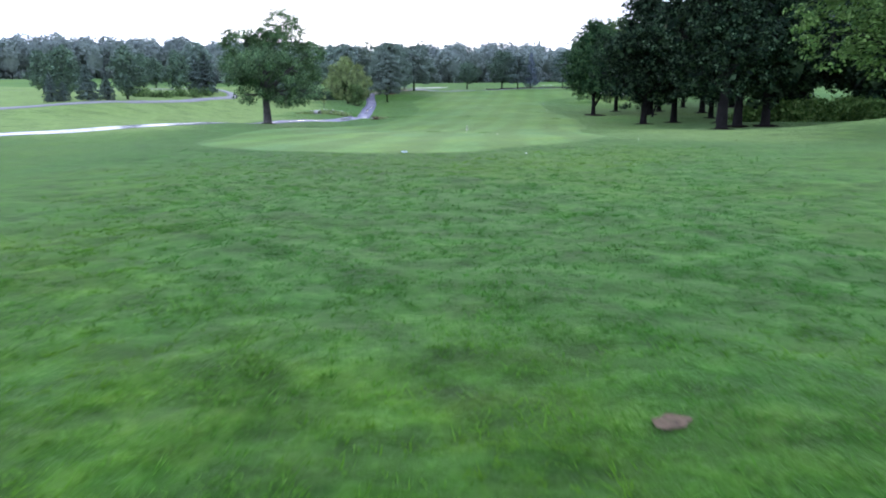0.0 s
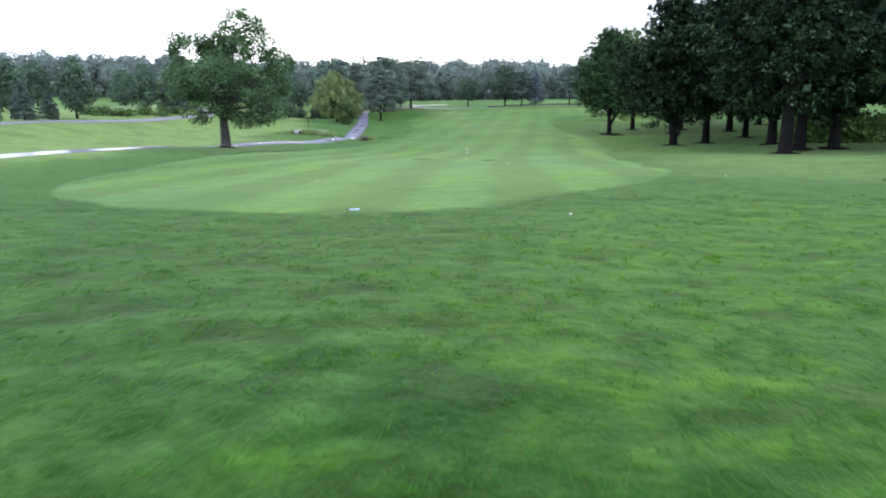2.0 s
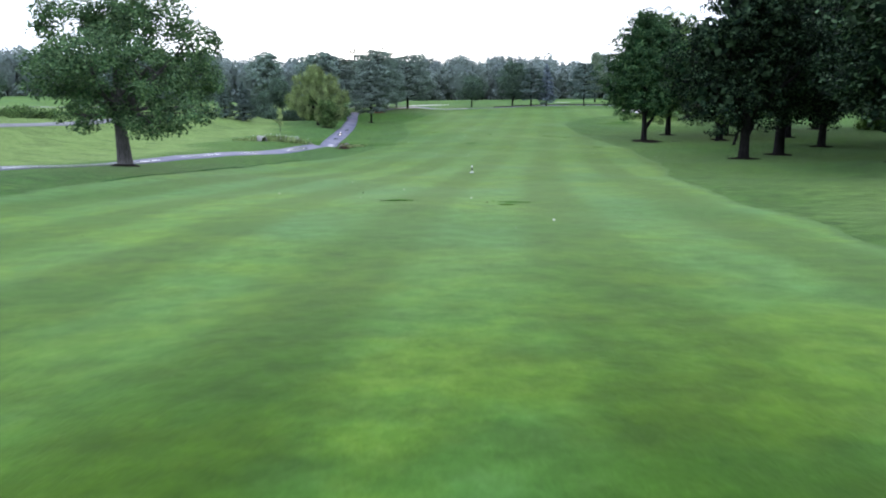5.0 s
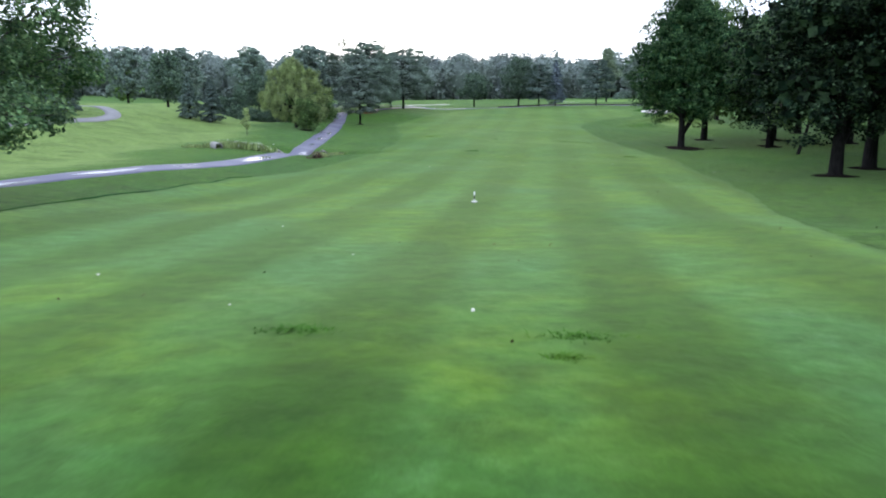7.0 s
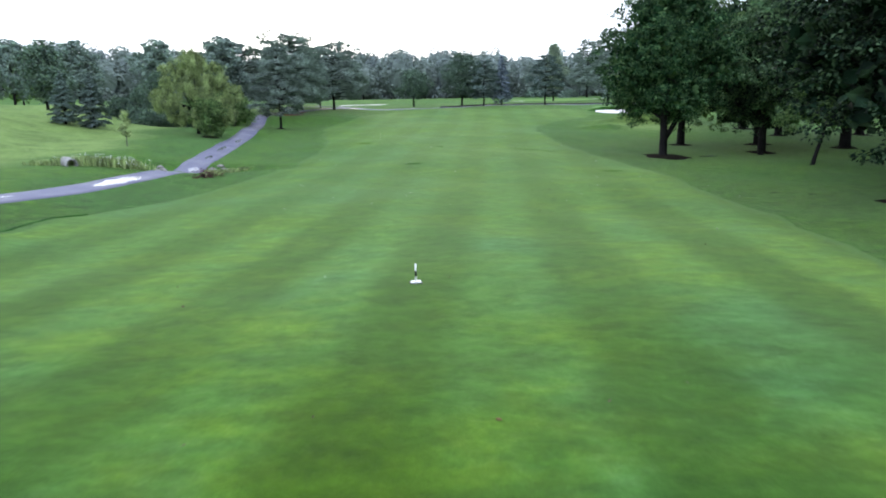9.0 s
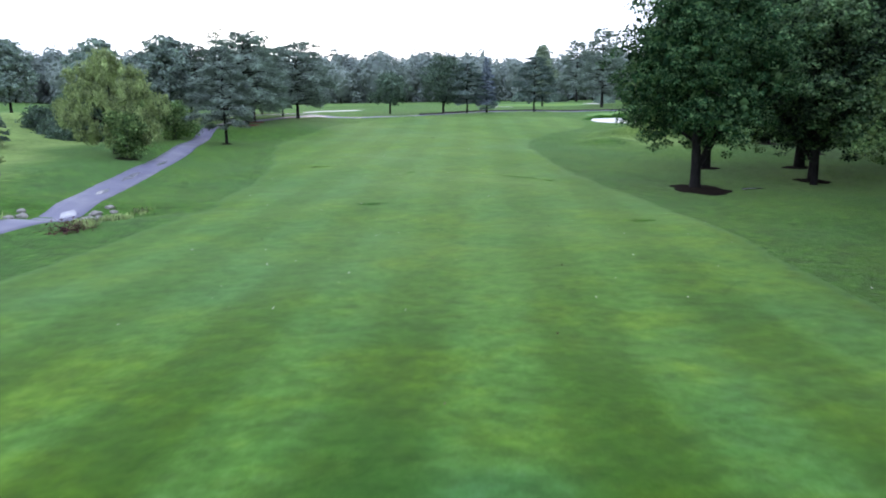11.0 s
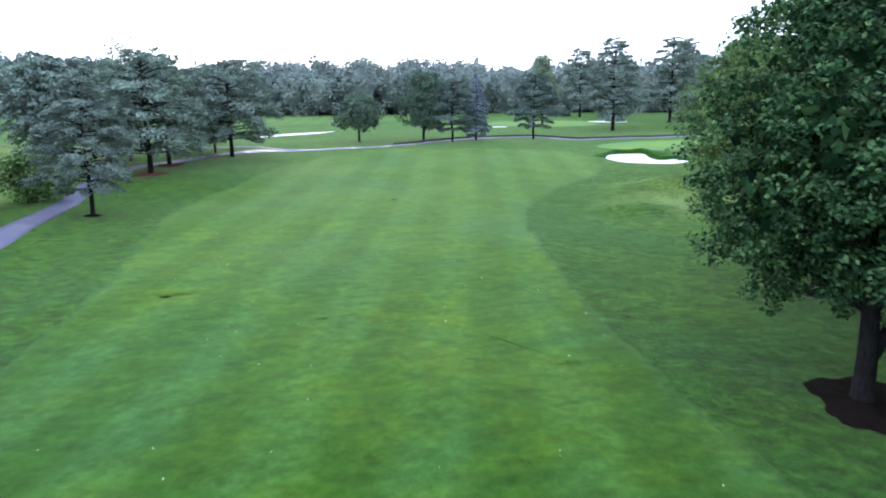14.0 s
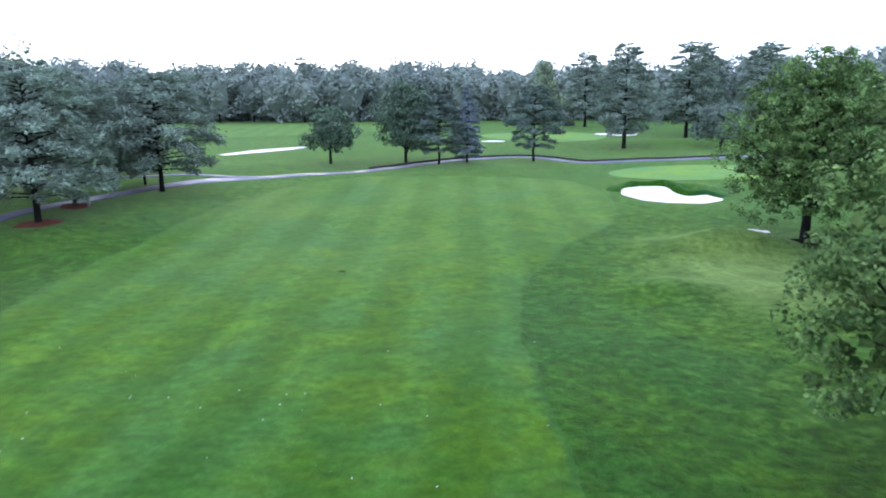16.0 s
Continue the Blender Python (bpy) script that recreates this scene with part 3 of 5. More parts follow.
def bunker_lip(line, high, out):
    """The grass lip that overhangs a bunker's back edge: a steep face to the sand, an easy slope behind. Its dark green
    holds the lip's shade.
    """
    run_of = bend(line, 0.4)
    d = np.gradient(run_of, axis=0)
    d /= np.linalg.norm(d, axis=1)[:, None]
    side = np.stack([-d[:, 1], d[:, 0]], 1)
    t = np.linspace(0, 1, len(run_of))
    full = np.sin(np.pi * t) ** 0.4
    rows = []
    for o, up in ((-0.12, -0.05), (0.0, 0.7), (0.12, 0.97), (0.35, 1.0), (0.7, 0.8), (1.1, 0.4), (1.6, 0.08), (2.0, -0.1)):
        p = run_of + side * (o if o < 0.2 else o * out)
        rows.append(np.column_stack([p, height(p[:, 0], p[:, 1]) + up * high * full * (1 + 0.12 * np.sin(t * 31))]))
    return np.stack(rows, 1).reshape(-1, 3), grid_faces(len(run_of), 8)


sheet("bunker_lip", bunker_lip([(44.6, 163.4), (43.9, 165.0), (42.3, 165.2), (41.5, 166.4), (41.2, 168.6), (40.6, 169.2), (38.4, 169.4), (36.4, 167.8), (35.8, 166.4)][::-1], 0.55, 0.8), M_LIP_SHADE, "grass lip overhanging the bunker's back edge, its shade put into the colour", "turf", kind="thing")

PATH_LINE = [(-75, 30), (-45, 42), (-31, 48.5), (-24, 54.5), (-20.5, 60), (-19.3, 67), (-17.6, 76), (-15.2, 87), (-13.3, 96), (-12.3, 102.5), (-12.7, 112), (-13.2, 120), (-14, 131),
             (-15.4, 143), (-16.2, 152), (-15.2, 158.5), (-12.5, 163), (-8, 168.8), (-3, 176.3), (1, 180), (6, 181.4), (10, 182.4), (14, 186), (20, 190.7), (27, 195), (31, 196.3), (35, 194.2),
             (37, 189.7), (40, 187.2), (48, 189), (57, 190.6), (70, 193), (100, 199)]
cart_line = bend(PATH_LINE, 0.7)
sheet("cart_path", strip(cart_line, 1.75, 5, 0.015, 1, skirt=0.05, bank=0.11), M_ASPHALT, "narrow damp asphalt cart path winding beside the fairway", "path")
sheet("side_path", strip(bend([(-30, 171.5), (-22, 173.5), (-14.8, 175), (-9, 175.8), (-4, 177.6), (0.2, 179.6)], 0.7), 0.95, 4, 0.042, 2), M_ASPHALT, "narrow asphalt path joining the cart path", "path")
sheet("far_path", strip(bend([(-120, 42), (-80, 52), (-56, 62.5), (-46, 68), (-40.4, 73), (-38.3, 81), (-37.3, 90), (-36.6, 100), (-35.4, 107.5), (-35.2, 112), (-36.4, 117.5), (-40.5, 123), (-48, 128), (-62, 132), (-95, 138)], 0.9), 1.5, 4, 0.05, 4), M_GREY,
      "asphalt path across the raised grass beside the hole", "path")
kerb_run = cart_line[(cart_line[:, 0] > 12) & (cart_line[:, 1] > 183) & (cart_line[:, 0] < 62)]


def kerb(line, off):
    d = np.gradient(line, axis=0)
    d /= np.linalg.norm(d, axis=1)[:, None]
    side = np.stack([-d[:, 1], d[:, 0]], 1)
    rows = []
    for o, up in ((off, -0.1), (off, 0.2), (off + 0.03, 0.23), (off + 0.19, 0.23), (off + 0.22, 0.2), (off + 0.22, -0.1)):
        p = line + side * o
        rows.append(np.column_stack([p, height(p[:, 0], p[:, 1]) + up]))
    return np.stack(rows, 1).reshape(-1, 3), grid_faces(len(line), 6)


sheet("path_kerb", kerb(kerb_run, 1.15), M_KERB, "low dark timber kerb along the path", "kerb")


# ---- trees ----
def tubes(runs, sides):
    """Tapered tubes along runs of (points, radii), as one set of verts and faces."""
    vs, fs, base = [], [], 0
    a = np.linspace(0, 2 * np.pi, sides, endpoint=False)
    for pts, rad in runs:
        pts = np.asarray(pts, float)
        d = np.gradient(pts, axis=0)
        d /= np.linalg.norm(d, axis=1)[:, None] + 1e-9
        s = np.cross(d, np.where(np.abs(d[:, 2:]) > 0.9, (1.0, 0, 0), (0, 0, 1.0)))
        s /= np.linalg.norm(s, axis=1)[:, None] + 1e-9
        w = np.cross(d, s)
        ring = pts[:, None] + (s[:, None] * np.cos(a)[:, None] + w[:, None] * np.sin(a)[:, None]) * np.asarray(rad)[:, None, None]
        vs.append(ring.reshape(-1, 3))
        fs.append(grid_faces(len(pts), sides, True) + base)
        base += len(pts) * sides
    return np.vstack(vs), np.vstack(fs)


def leaves(centres, rng, size, aspect=0.6, flat=0.5, aim=None, fold=0.25, out=None, cling=0.0):
    """Folded lozenge leaves, one at each centre. aim: the way their tips point, on the whole."""
    n = len(centres)
    tip = rng.normal(0, 1, (n, 3))
    if aim is not None:
        tip = tip * 0.45 + aim
    tip /= np.linalg.norm(tip, axis=1)[:, None] + 1e-9
    up = rng.normal(0, 1, (n, 3)) * (1 - flat) + np.array([0, 0, flat * 1.4])
    if out is not None:
        up += out * flat * 1.1
    if cling:
        un = up / (np.linalg.norm(up, axis=1)[:, None] + 1e-9)
        tip = tip - un * (tip * un).sum(1)[:, None] * cling
        tip /= np.linalg.norm(tip, axis=1)[:, None] + 1e-9
    side = np.cross(tip, up)
    side /= np.linalg.norm(side, axis=1)[:, None] + 1e-9
    nor = np.cross(side, tip)
    s = (size * rng.uniform(0.6, 1.3, n))[:, None]
    v = np.stack([centres - tip * s * 0.5, centres + side * s * aspect * 0.5 + nor * s * fold * 0.5, centres + tip * s * 0.5, centres - side * s * aspect * 0.5 + nor * s * fold * 0.3], 1)
    return v.reshape(-1, 3), np.arange(n * 4).reshape(-1, 4)


def outward(cen, lean=(0, 0)):
    """The way out from a tree's axis at each centre."""
    d = cen * (1, 1, 0) - np.column_stack([cen[:, 2] * lean[0], cen[:, 2] * lean[1], np.zeros(len(cen))])
    return d / (np.linalg.norm(d, axis=1)[:, None] + 0.3)


def ball(rng, n, fill=0.0):
    d = rng.normal(0, 1, (n, 3))
    d /= np.linalg.norm(d, axis=1)[:, None]
    return d * (rng.uniform(fill**3, 1, n) ** (1 / 3))[:, None]


def broad_tree(seed, H, W, clear, trunk_r, count, leaf, mat, bark=None, lobes=14, squash=0.8, lean=(0, 0), top=0.55, fork=0.0, aspect=0.62, droop=0.0, cluster=0.42, per=22, gap=0.0, flat=0.58, extra=(), pad=0.6, fork_way=None, inner=0):
    """A broadleaved tree: flared trunk, limbs to uneven lobes, twigs and clustered leaves. Built at the origin; returns trunk and crown meshes."""
    rng = np.random.default_rng(seed)
    R, body = W / 2, H - clear
    cents, radii = [], []
    for i in range(lobes):
        f = (i + 0.5) / lobes
        zz = clear + body * (0.14 + 0.74 * f)
        k = (zz - clear) / body
        prof = 1 - abs((k - top * 0.75) / (1.02 - top * 0.75)) ** 2.2 if k > top * 0.75 else 0.72 + 0.28 * k / (top * 0.75)
        a = i * 2.39996 + rng.uniform(-0.5, 0.5)
        lr = R * rng.uniform(0.32, 0.5) * (0.65 + 0.35 * prof)
        out = max(0.0, R * prof * rng.uniform(0.88, 1.08) - lr) * (1 if i % 4 else 0.35)
        cents.append((math.cos(a) * out + lean[0] * k * H, math.sin(a) * out + lean[1] * k * H, min(zz, H - lr * squash * 0.9)))
        radii.append(lr)
    cents.append((lean[0] * H, lean[1] * H, H - R * 0.36 * squash))
    radii.append(R * 0.4)
    for ex, ey, ez, er in extra:
        cents.append((ex, ey, ez))
        radii.append(er)
    cents, radii = np.array(cents), np.array(radii)
    split = clear + body * 0.12
    zs = np.linspace(0, 1, 9)
    wig = rng.normal(0, 0.05, (9, 2)) * H * 0.06
    wig[:2] = 0
    tz = zs * (H * 0.84)
    tp = np.column_stack([lean[0] * tz + wig[:, 0], lean[1] * tz + wig[:, 1], tz - 0.15 * (zs == 0)])
    tr = trunk_r * np.array([1.85, 0.98, 0.86, 0.74, 0.6, 0.46, 0.32, 0.2, 0.08])
    flare = np.insert(tp, 1, tp[0] + (tp[1] - tp[0]) * 0.22, 0)
    stem = [(flare, np.insert(tr, 1, trunk_r * 1.14))]
    limbs = []
    for c, lr in zip(cents, radii):
        z0 = min(max(split * rng.uniform(0.75, 1.1), c[2] - np.hypot(c[0], c[1]) * rng.uniform(0.7, 1.2)), c[2])
        z0 = max(z0, clear * 0.62)
        b = np.array([np.interp(z0, tp[:, 2], tp[:, 0]), np.interp(z0, tp[:, 2], tp[:, 1]), z0])
        mid = (b + c) / 2 + rng.normal(0, 0.06, 3) * np.linalg.norm(c - b) + (0, 0, 0.06 * np.linalg.norm(c - b))
        r0 = np.interp(z0, tp[:, 2], tr) * rng.uniform(0.45, 0.65)
        q = np.array([0, 0.25, 0.5, 0.75, 1.0])[:, None]
        limb = b * (1 - q) ** 2 + mid * 2 * q * (1 - q) + c * q**2
        twigs = [(limb, r0 * np.array([1.1, 0.8, 0.6, 0.42, 0.25]))]
        for _ in range(5):
            s = limb[rng.integers(2, 5)]
            e = c + ball(rng, 1, 0.6)[0] * lr * (1, 1, squash)
            twigs.append((np.array([s, (s + e) / 2 + rng.normal(0, 0.1, 3), e]), r0 * np.array([0.3, 0.2, 0.08])))
        limbs.append(quick_mesh("branch", *tubes(twigs, 5), bark or M_BARK, True))
    if fork:
        a0 = rng.uniform(0, 6.28) if fork_way is None else fork_way
        e = np.array([math.cos(a0) * R * 0.5, math.sin(a0) * R * 0.5, clear + body * 0.35])
        s = tp[1] * 1.0
        s[2] = clear * fork
        stem.append((np.array([s, s * 0.45 + e * 0.55 + (0, 0, -0.3), e]), trunk_r * np.array([0.7, 0.55, 0.3])))
    v0, f0 = tubes(stem, 10)
    wood = quick_mesh("trunk", v0, f0, bark or M_BARK, True)
    nc = count // per
    pick = rng.choice(len(radii), nc, p=radii**2.2 / (radii**2.2).sum())
    pos = cents[pick] + ball(rng, nc, 0.62) * (radii[pick] * rng.uniform(0.92, 1.1, nc))[:, None] * (1, 1, squash)
    if gap:
        holes = cents.mean(0) + ball(rng, 9, 0.4) * (R * 0.9, R * 0.9, body * 0.45)
        d = np.min(np.linalg.norm(pos[:, None] - holes[None], axis=2), axis=1)
        pos = pos[d > gap * rng.uniform(0.6, 1.2, nc)]
    pos = pos[pos[:, 2] > clear * 0.55]
    nc = len(pos)
    spreadv = ball(rng, nc * per, 0.35).reshape(nc, per, 3) * (cluster * 1.75, cluster * 1.75, cluster * 1.75 * pad) * rng.uniform(0.6, 1.25, (nc, 1, 1))
    cen = (pos[:, None] + spreadv).reshape(-1, 3)
    puff = spreadv.reshape(-1, 3) / (cluster * 1.75)
    aim = None
    if droop:
        aim = np.array([0, 0, -droop])
        cen[:, 2] -= np.abs(rng.normal(0, droop * 0.5, len(cen)))
    lv, lf = leaves(cen, rng, leaf, aspect, flat, aim, out=outward(cen, lean) * 0.5 + puff * 1.1, cling=0.4 if droop else 0.75)
    # oversized leaves inside the lobes, added to block light and darken the crown
    if inner:
        q = rng.choice(len(radii), inner, p=radii**2 / (radii**2).sum())
        iv, jf = leaves(cents[q] + ball(rng, inner, 0.1) * (radii[q] * 0.55)[:, None] * (1, 1, squash), rng, leaf * 2.6, 0.9, 0.3)
        lv, lf = np.vstack([lv, iv]), np.vstack([lf, jf + len(lv)])
    return wood, quick_mesh("crown", lv, lf, mat), limbs


def needle_tree(seed, H, W, clear, trunk_r, count, leaf, mat, taper=0.9, sag=0.25, tier=0.45, plume=0.0, bark=None, ragged=0.25, blunt=0.0):
    """A conifer: straight trunk, whorls of boughs, needle sprays along them. plume: how far sprays bunch at bough ends."""
    rng = np.random.default_rng(seed)
    zs = np.linspace(0, 1, 8)
    tp = np.column_stack([rng.normal(0, 0.004, 8) * H * (zs > 0), rng.normal(0, 0.004, 8) * H * (zs > 0), zs * H * 0.98 - 0.15 * (zs == 0)])
    runs = [(np.insert(tp, 1, tp[0] + (tp[1] - tp[0]) * 0.2, 0), trunk_r * np.array([1.4, 1.08, 0.92, 0.8, 0.66, 0.5, 0.36, 0.2, 0.05]))]
    boughs, z = [], clear
    while z < H * 0.97:
        k = (z - clear) / (H - clear)
        full = (1 - k) ** taper * (1 - blunt) + blunt * math.sqrt(max(0, 1 - k**2.4))
        full *= min(1, 0.62 + k * 3.0)
        n = 5 + int(rng.integers(0, 3))
        a0 = rng.uniform(0, 6.28)
        for i in range(n):
            L = max(0.18, W / 2 * full * rng.uniform(1 - ragged, 1 + ragged * 0.5))
            a = a0 + i * 6.283 / n + rng.uniform(-0.3, 0.3)
            e = np.array([math.cos(a) * L, math.sin(a) * L, rng.uniform(-sag, 0.1 + 0.3 * k) * L])
            b = np.array([np.interp(z, tp[:, 2], tp[:, 0]), np.interp(z, tp[:, 2], tp[:, 1]), z + rng.uniform(-0.12, 0.12)])
            boughs.append((b, e, L))
        z += tier * rng.uniform(0.75, 1.25) * (1 - 0.45 * k)
    arms = []
    for b, e, L in boughs:
        arms.append((np.array([b, b + e * 0.5 + (0, 0, 0.06 * L), b + e]), np.array([0.045, 0.028, 0.01]) * (0.5 + L * 0.3)))
    v, f = tubes(runs + arms, 6)
    wood = quick_mesh("trunk", v, f, bark or M_BARK_DARK, True)
    Ls = np.array([x[2] for x in boughs])
    pick = rng.choice(len(boughs), count, p=(Ls**1.5) / (Ls**1.5).sum())
    B, E = np.array([x[0] for x in boughs])[pick], np.array([x[1] for x in boughs])[pick]
    q = rng.uniform(0, 1, count) ** (0.5 - 0.2 * plume)
    if plume:
        q = 0.22 + 0.82 * np.round(q * 4 + rng.normal(0, 0.3, count)) / 4 + rng.normal(0, 0.06, count)
    L = Ls[pick][:, None]
    side = np.cross(E, (0, 0, 1.0))
    side /= np.linalg.norm(side, axis=1)[:, None] + 1e-9
    wide = rng.normal(0, 0.2 + 0.08 * plume, (count, 1)) * L * (1.15 - q[:, None] * 0.8)
    cen = B + E * q[:, None] + side * wide + (0, 0, 1) * (0.06 * L * (1 - (2 * q[:, None] - 1) ** 2) + rng.normal(0, 0.035 + 0.03 * plume, (count, 1)) * (0.6 + L * 0.6))
    aim = E / (L + 1e-9) + side * np.sign(wide) * 0.5 + (0, 0, 0.25 * plume - 0.1)
    lv, lf = leaves(cen, rng, leaf, 0.3, 0.66, aim, out=outward(cen), cling=0.6)
    return wood, quick_mesh("crown", lv, lf, mat), ()


def tree_thing(name, meshes, x, y, label, category="tree", turn=0.0, size=1.0, tall=1.0, group=""):
    base = new(name)
    base.empty_display_size = 0.5
    stem = part("trunk", meshes[0], base)
    for limb in meshes[2]:
        part("branch", limb, stem)
    part("crown", meshes[1], base)
    base.matrix_basis = pose(x, y, float(height(x, y)) - 0.04, 0, 0, turn) @ Matrix.Diagonal((size, size, size * tall, 1))
    return tagged(base, label, category, group)


def again(tree, x, y, turn, size=1.0, tall=1.0):
    t = copy_thing(tree, pose(x, y, float(height(x, y)) - 0.04, 0, 0, turn))
    t.scale = (size, size, size * tall)
    return t


def mulch(x, y, r, mat, label, lumpy=0.12):
    rng = np.random.default_rng(int(abs(x * 31 + y * 17)))
    ph = rng.uniform(0, 6.28, 3)
    a = np.linspace(0, 2 * np.pi, 40, endpoint=False)
    rr = r * (1 + lumpy * np.sin(2 * a + ph[0]) + lumpy * 0.6 * np.sin(5 * a + ph[1]) + rng.normal(0, 0.03, 40))
    q = np.linspace(0.03, 1, 8)[:, None]
    px, py = x + q * rr * np.cos(a), y + q * rr * np.sin(a)
    pz = height(px, py) + 0.13 * (1 - q**2.5) - 0.015 + rng.normal(0, 0.012, px.shape) * (q < 0.99)
    return sheet("mulch_bed", (np.stack([px, py, pz], -1).reshape(-1, 3), grid_faces(8, 40, True)), mat, label, "mulch", kind="thing")


# the spreading tree by the path
OAK_LOBES = [(2.2, -0.5, 9.9, 1.9), (3.5, -1.0, 8.5, 2.0), (5.0, -0.6, 7.0, 1.6), (-2.2, -0.4, 8.3, 1.9), (-2.8, 0.5, 6.3, 1.9), (2.4, -2.2, 3.0, 1.3), (-1.8, -1.4, 3.1, 1.2), (0.4, -2.4, 3.9, 1.3), (3.4, -3.2, 5.6, 1.9), (0.6, -4.0, 6.0, 1.9),
             (-2.0, -3.0, 5.2, 1.6), (3.8, 2.2, 5.4, 1.8), (0.5, 3.8, 6.0, 2.0), (-0.6, 1.0, 8.6, 1.6), (4.6, -2.6, 3.0, 1.2), (6.0, -3.4, 3.2, 1.0), (3.3, -2.0, 2.5, 0.9)]
tree_thing("oak_tree", broad_tree(11, 9.2, 7.6, 2.4, 0.42, 60000, 0.2, M_OAK, lobes=7, top=0.6, squash=0.82, gap=1.35, cluster=0.36, per=40, pad=0.65, extra=OAK_LOBES), -17.3, 66.2,
           size=0.9, tall=1.03, label="spreading dark green tree with a thick grey trunk beside the path")
mulch(-15.9, 122.2, 0.9, M_MULCH, "dark patch at the willow's foot")
mulch(-17.3, 66.2, 0.9, M_MULCH, "dark ring on the ground under the spreading tree")

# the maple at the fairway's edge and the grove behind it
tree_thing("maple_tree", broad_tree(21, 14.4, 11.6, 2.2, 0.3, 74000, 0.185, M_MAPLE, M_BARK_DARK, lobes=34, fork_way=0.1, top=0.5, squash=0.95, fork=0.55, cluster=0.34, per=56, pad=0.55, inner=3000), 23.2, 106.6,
           "dense rounded green maple with a forked trunk in a mulch ring")
mulch(23.4, 106.2, 2.05, M_MULCH, "dark oval mulch ring round the maple trunk")
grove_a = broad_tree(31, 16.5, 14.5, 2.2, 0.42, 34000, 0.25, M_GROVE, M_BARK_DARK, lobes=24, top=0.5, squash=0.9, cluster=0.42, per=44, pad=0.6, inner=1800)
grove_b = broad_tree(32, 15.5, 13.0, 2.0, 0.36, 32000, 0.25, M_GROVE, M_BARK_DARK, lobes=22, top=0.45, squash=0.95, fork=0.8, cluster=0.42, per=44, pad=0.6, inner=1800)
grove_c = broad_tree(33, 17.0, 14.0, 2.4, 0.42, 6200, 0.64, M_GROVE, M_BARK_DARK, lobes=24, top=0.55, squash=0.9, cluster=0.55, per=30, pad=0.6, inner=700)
GROVE = [(grove_a, 23.8, 58.4, 10, 1.0), (grove_b, 23.7, 81.2, 80, 1.0), (grove_a, 29.3, 87.2, 200, 0.95), (grove_b, 27.9, 69.0, 140, 1.0), (grove_c, 36.6, 116.7, 30, 0.85),
         (grove_b, 36.8, 94.3, 310, 0.95), (grove_c, 42.3, 112.3, 70, 1.05), (grove_b, 33.3, 110.1, 170, 0.85), (grove_c, 43.6, 125.2, 120, 0.85), (grove_c, 44.5, 134.5, 250, 0.85),
         (grove_c, 26.8, 62.3, 20, 0.9), (grove_c, 29.3, 62.2, 300, 0.9), (grove_a, 36.0, 77.0, 215, 1.0), (grove_c, 46.0, 88.0, 95, 1.0), (grove_c, 52.0, 103.0, 15, 1.0), (grove_c, 50.0, 80.0, 200, 1.0), (grove_c, 37.5, 55.0, 40, 0.95), (grove_c, 43.0, 63.0, 260, 1.0),
         # these and the two before them are added to block light under the grove
         (grove_c, 56.0, 92.0, 130, 1.05), (grove_c, 57.5, 70.0, 330, 1.0), (grove_c, 60.0, 115.0, 75, 1.05), (grove_c, 52.0, 124.0, 190, 0.95), (grove_c, 47.0, 97.0, 20, 0.95), (grove_c, 63.0, 101.0, 280, 1.0), (grove_c, 50.0, 56.0, 160, 1.0)]
first = {}
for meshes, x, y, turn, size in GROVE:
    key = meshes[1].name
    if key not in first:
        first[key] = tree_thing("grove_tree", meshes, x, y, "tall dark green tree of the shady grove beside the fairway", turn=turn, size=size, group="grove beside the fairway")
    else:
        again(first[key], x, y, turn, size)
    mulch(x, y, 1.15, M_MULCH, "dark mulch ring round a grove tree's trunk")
young = broad_tree(35, 12.8, 10.0, 2.2, 0.2, 22000, 0.26, M_OAK, M_BARK_DARK, lobes=18, top=0.5, cluster=0.4, per=44, pad=0.6)
tree_thing("young_tree", young, 32.4, 108.6, "olive green tree with a thin trunk among the grove", group="young trees of the grove")
tree_thing("leaning_tree", broad_tree(36, 8.6, 7.6, 1.9, 0.13, 20000, 0.18, M_SHRUB, M_BARK_DARK, lobes=11, lean=(0.3, 0.05), cluster=0.3, per=40, inner=500), 29.5, 97.1, "small leaning tree with a thin dark trunk at the grove's edge")
light_tree = broad_tree(37, 13.0, 14.0, 3.2, 0.3, 23000, 0.26, M_BRIGHT, M_BARK_DARK, lobes=17, top=0.5, fork=0.5, cluster=0.38, per=40, pad=0.6)
tree_thing("light_green_tree", light_tree, 22.6, 33.5, "light green leafy tree with a forked dark trunk", group="light green trees")
edge_tree = broad_tree(38, 12.5, 13.5, 1.4, 0.3, 64000, 0.175, M_SHRUB, M_BARK_DARK, lobes=24, top=0.45, cluster=0.27, per=62, pad=0.6, inner=1500)
near_edge = tree_thing("edge_tree", edge_tree, 41.9, 146.7, "broad mid-green tree at the grove's end", size=1.06, group="edge trees")
again(near_edge, 29.5, 117.8, 205, 1.12, 1.1)
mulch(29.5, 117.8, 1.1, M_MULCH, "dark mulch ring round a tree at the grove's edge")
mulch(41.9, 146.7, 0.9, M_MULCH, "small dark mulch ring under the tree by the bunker")

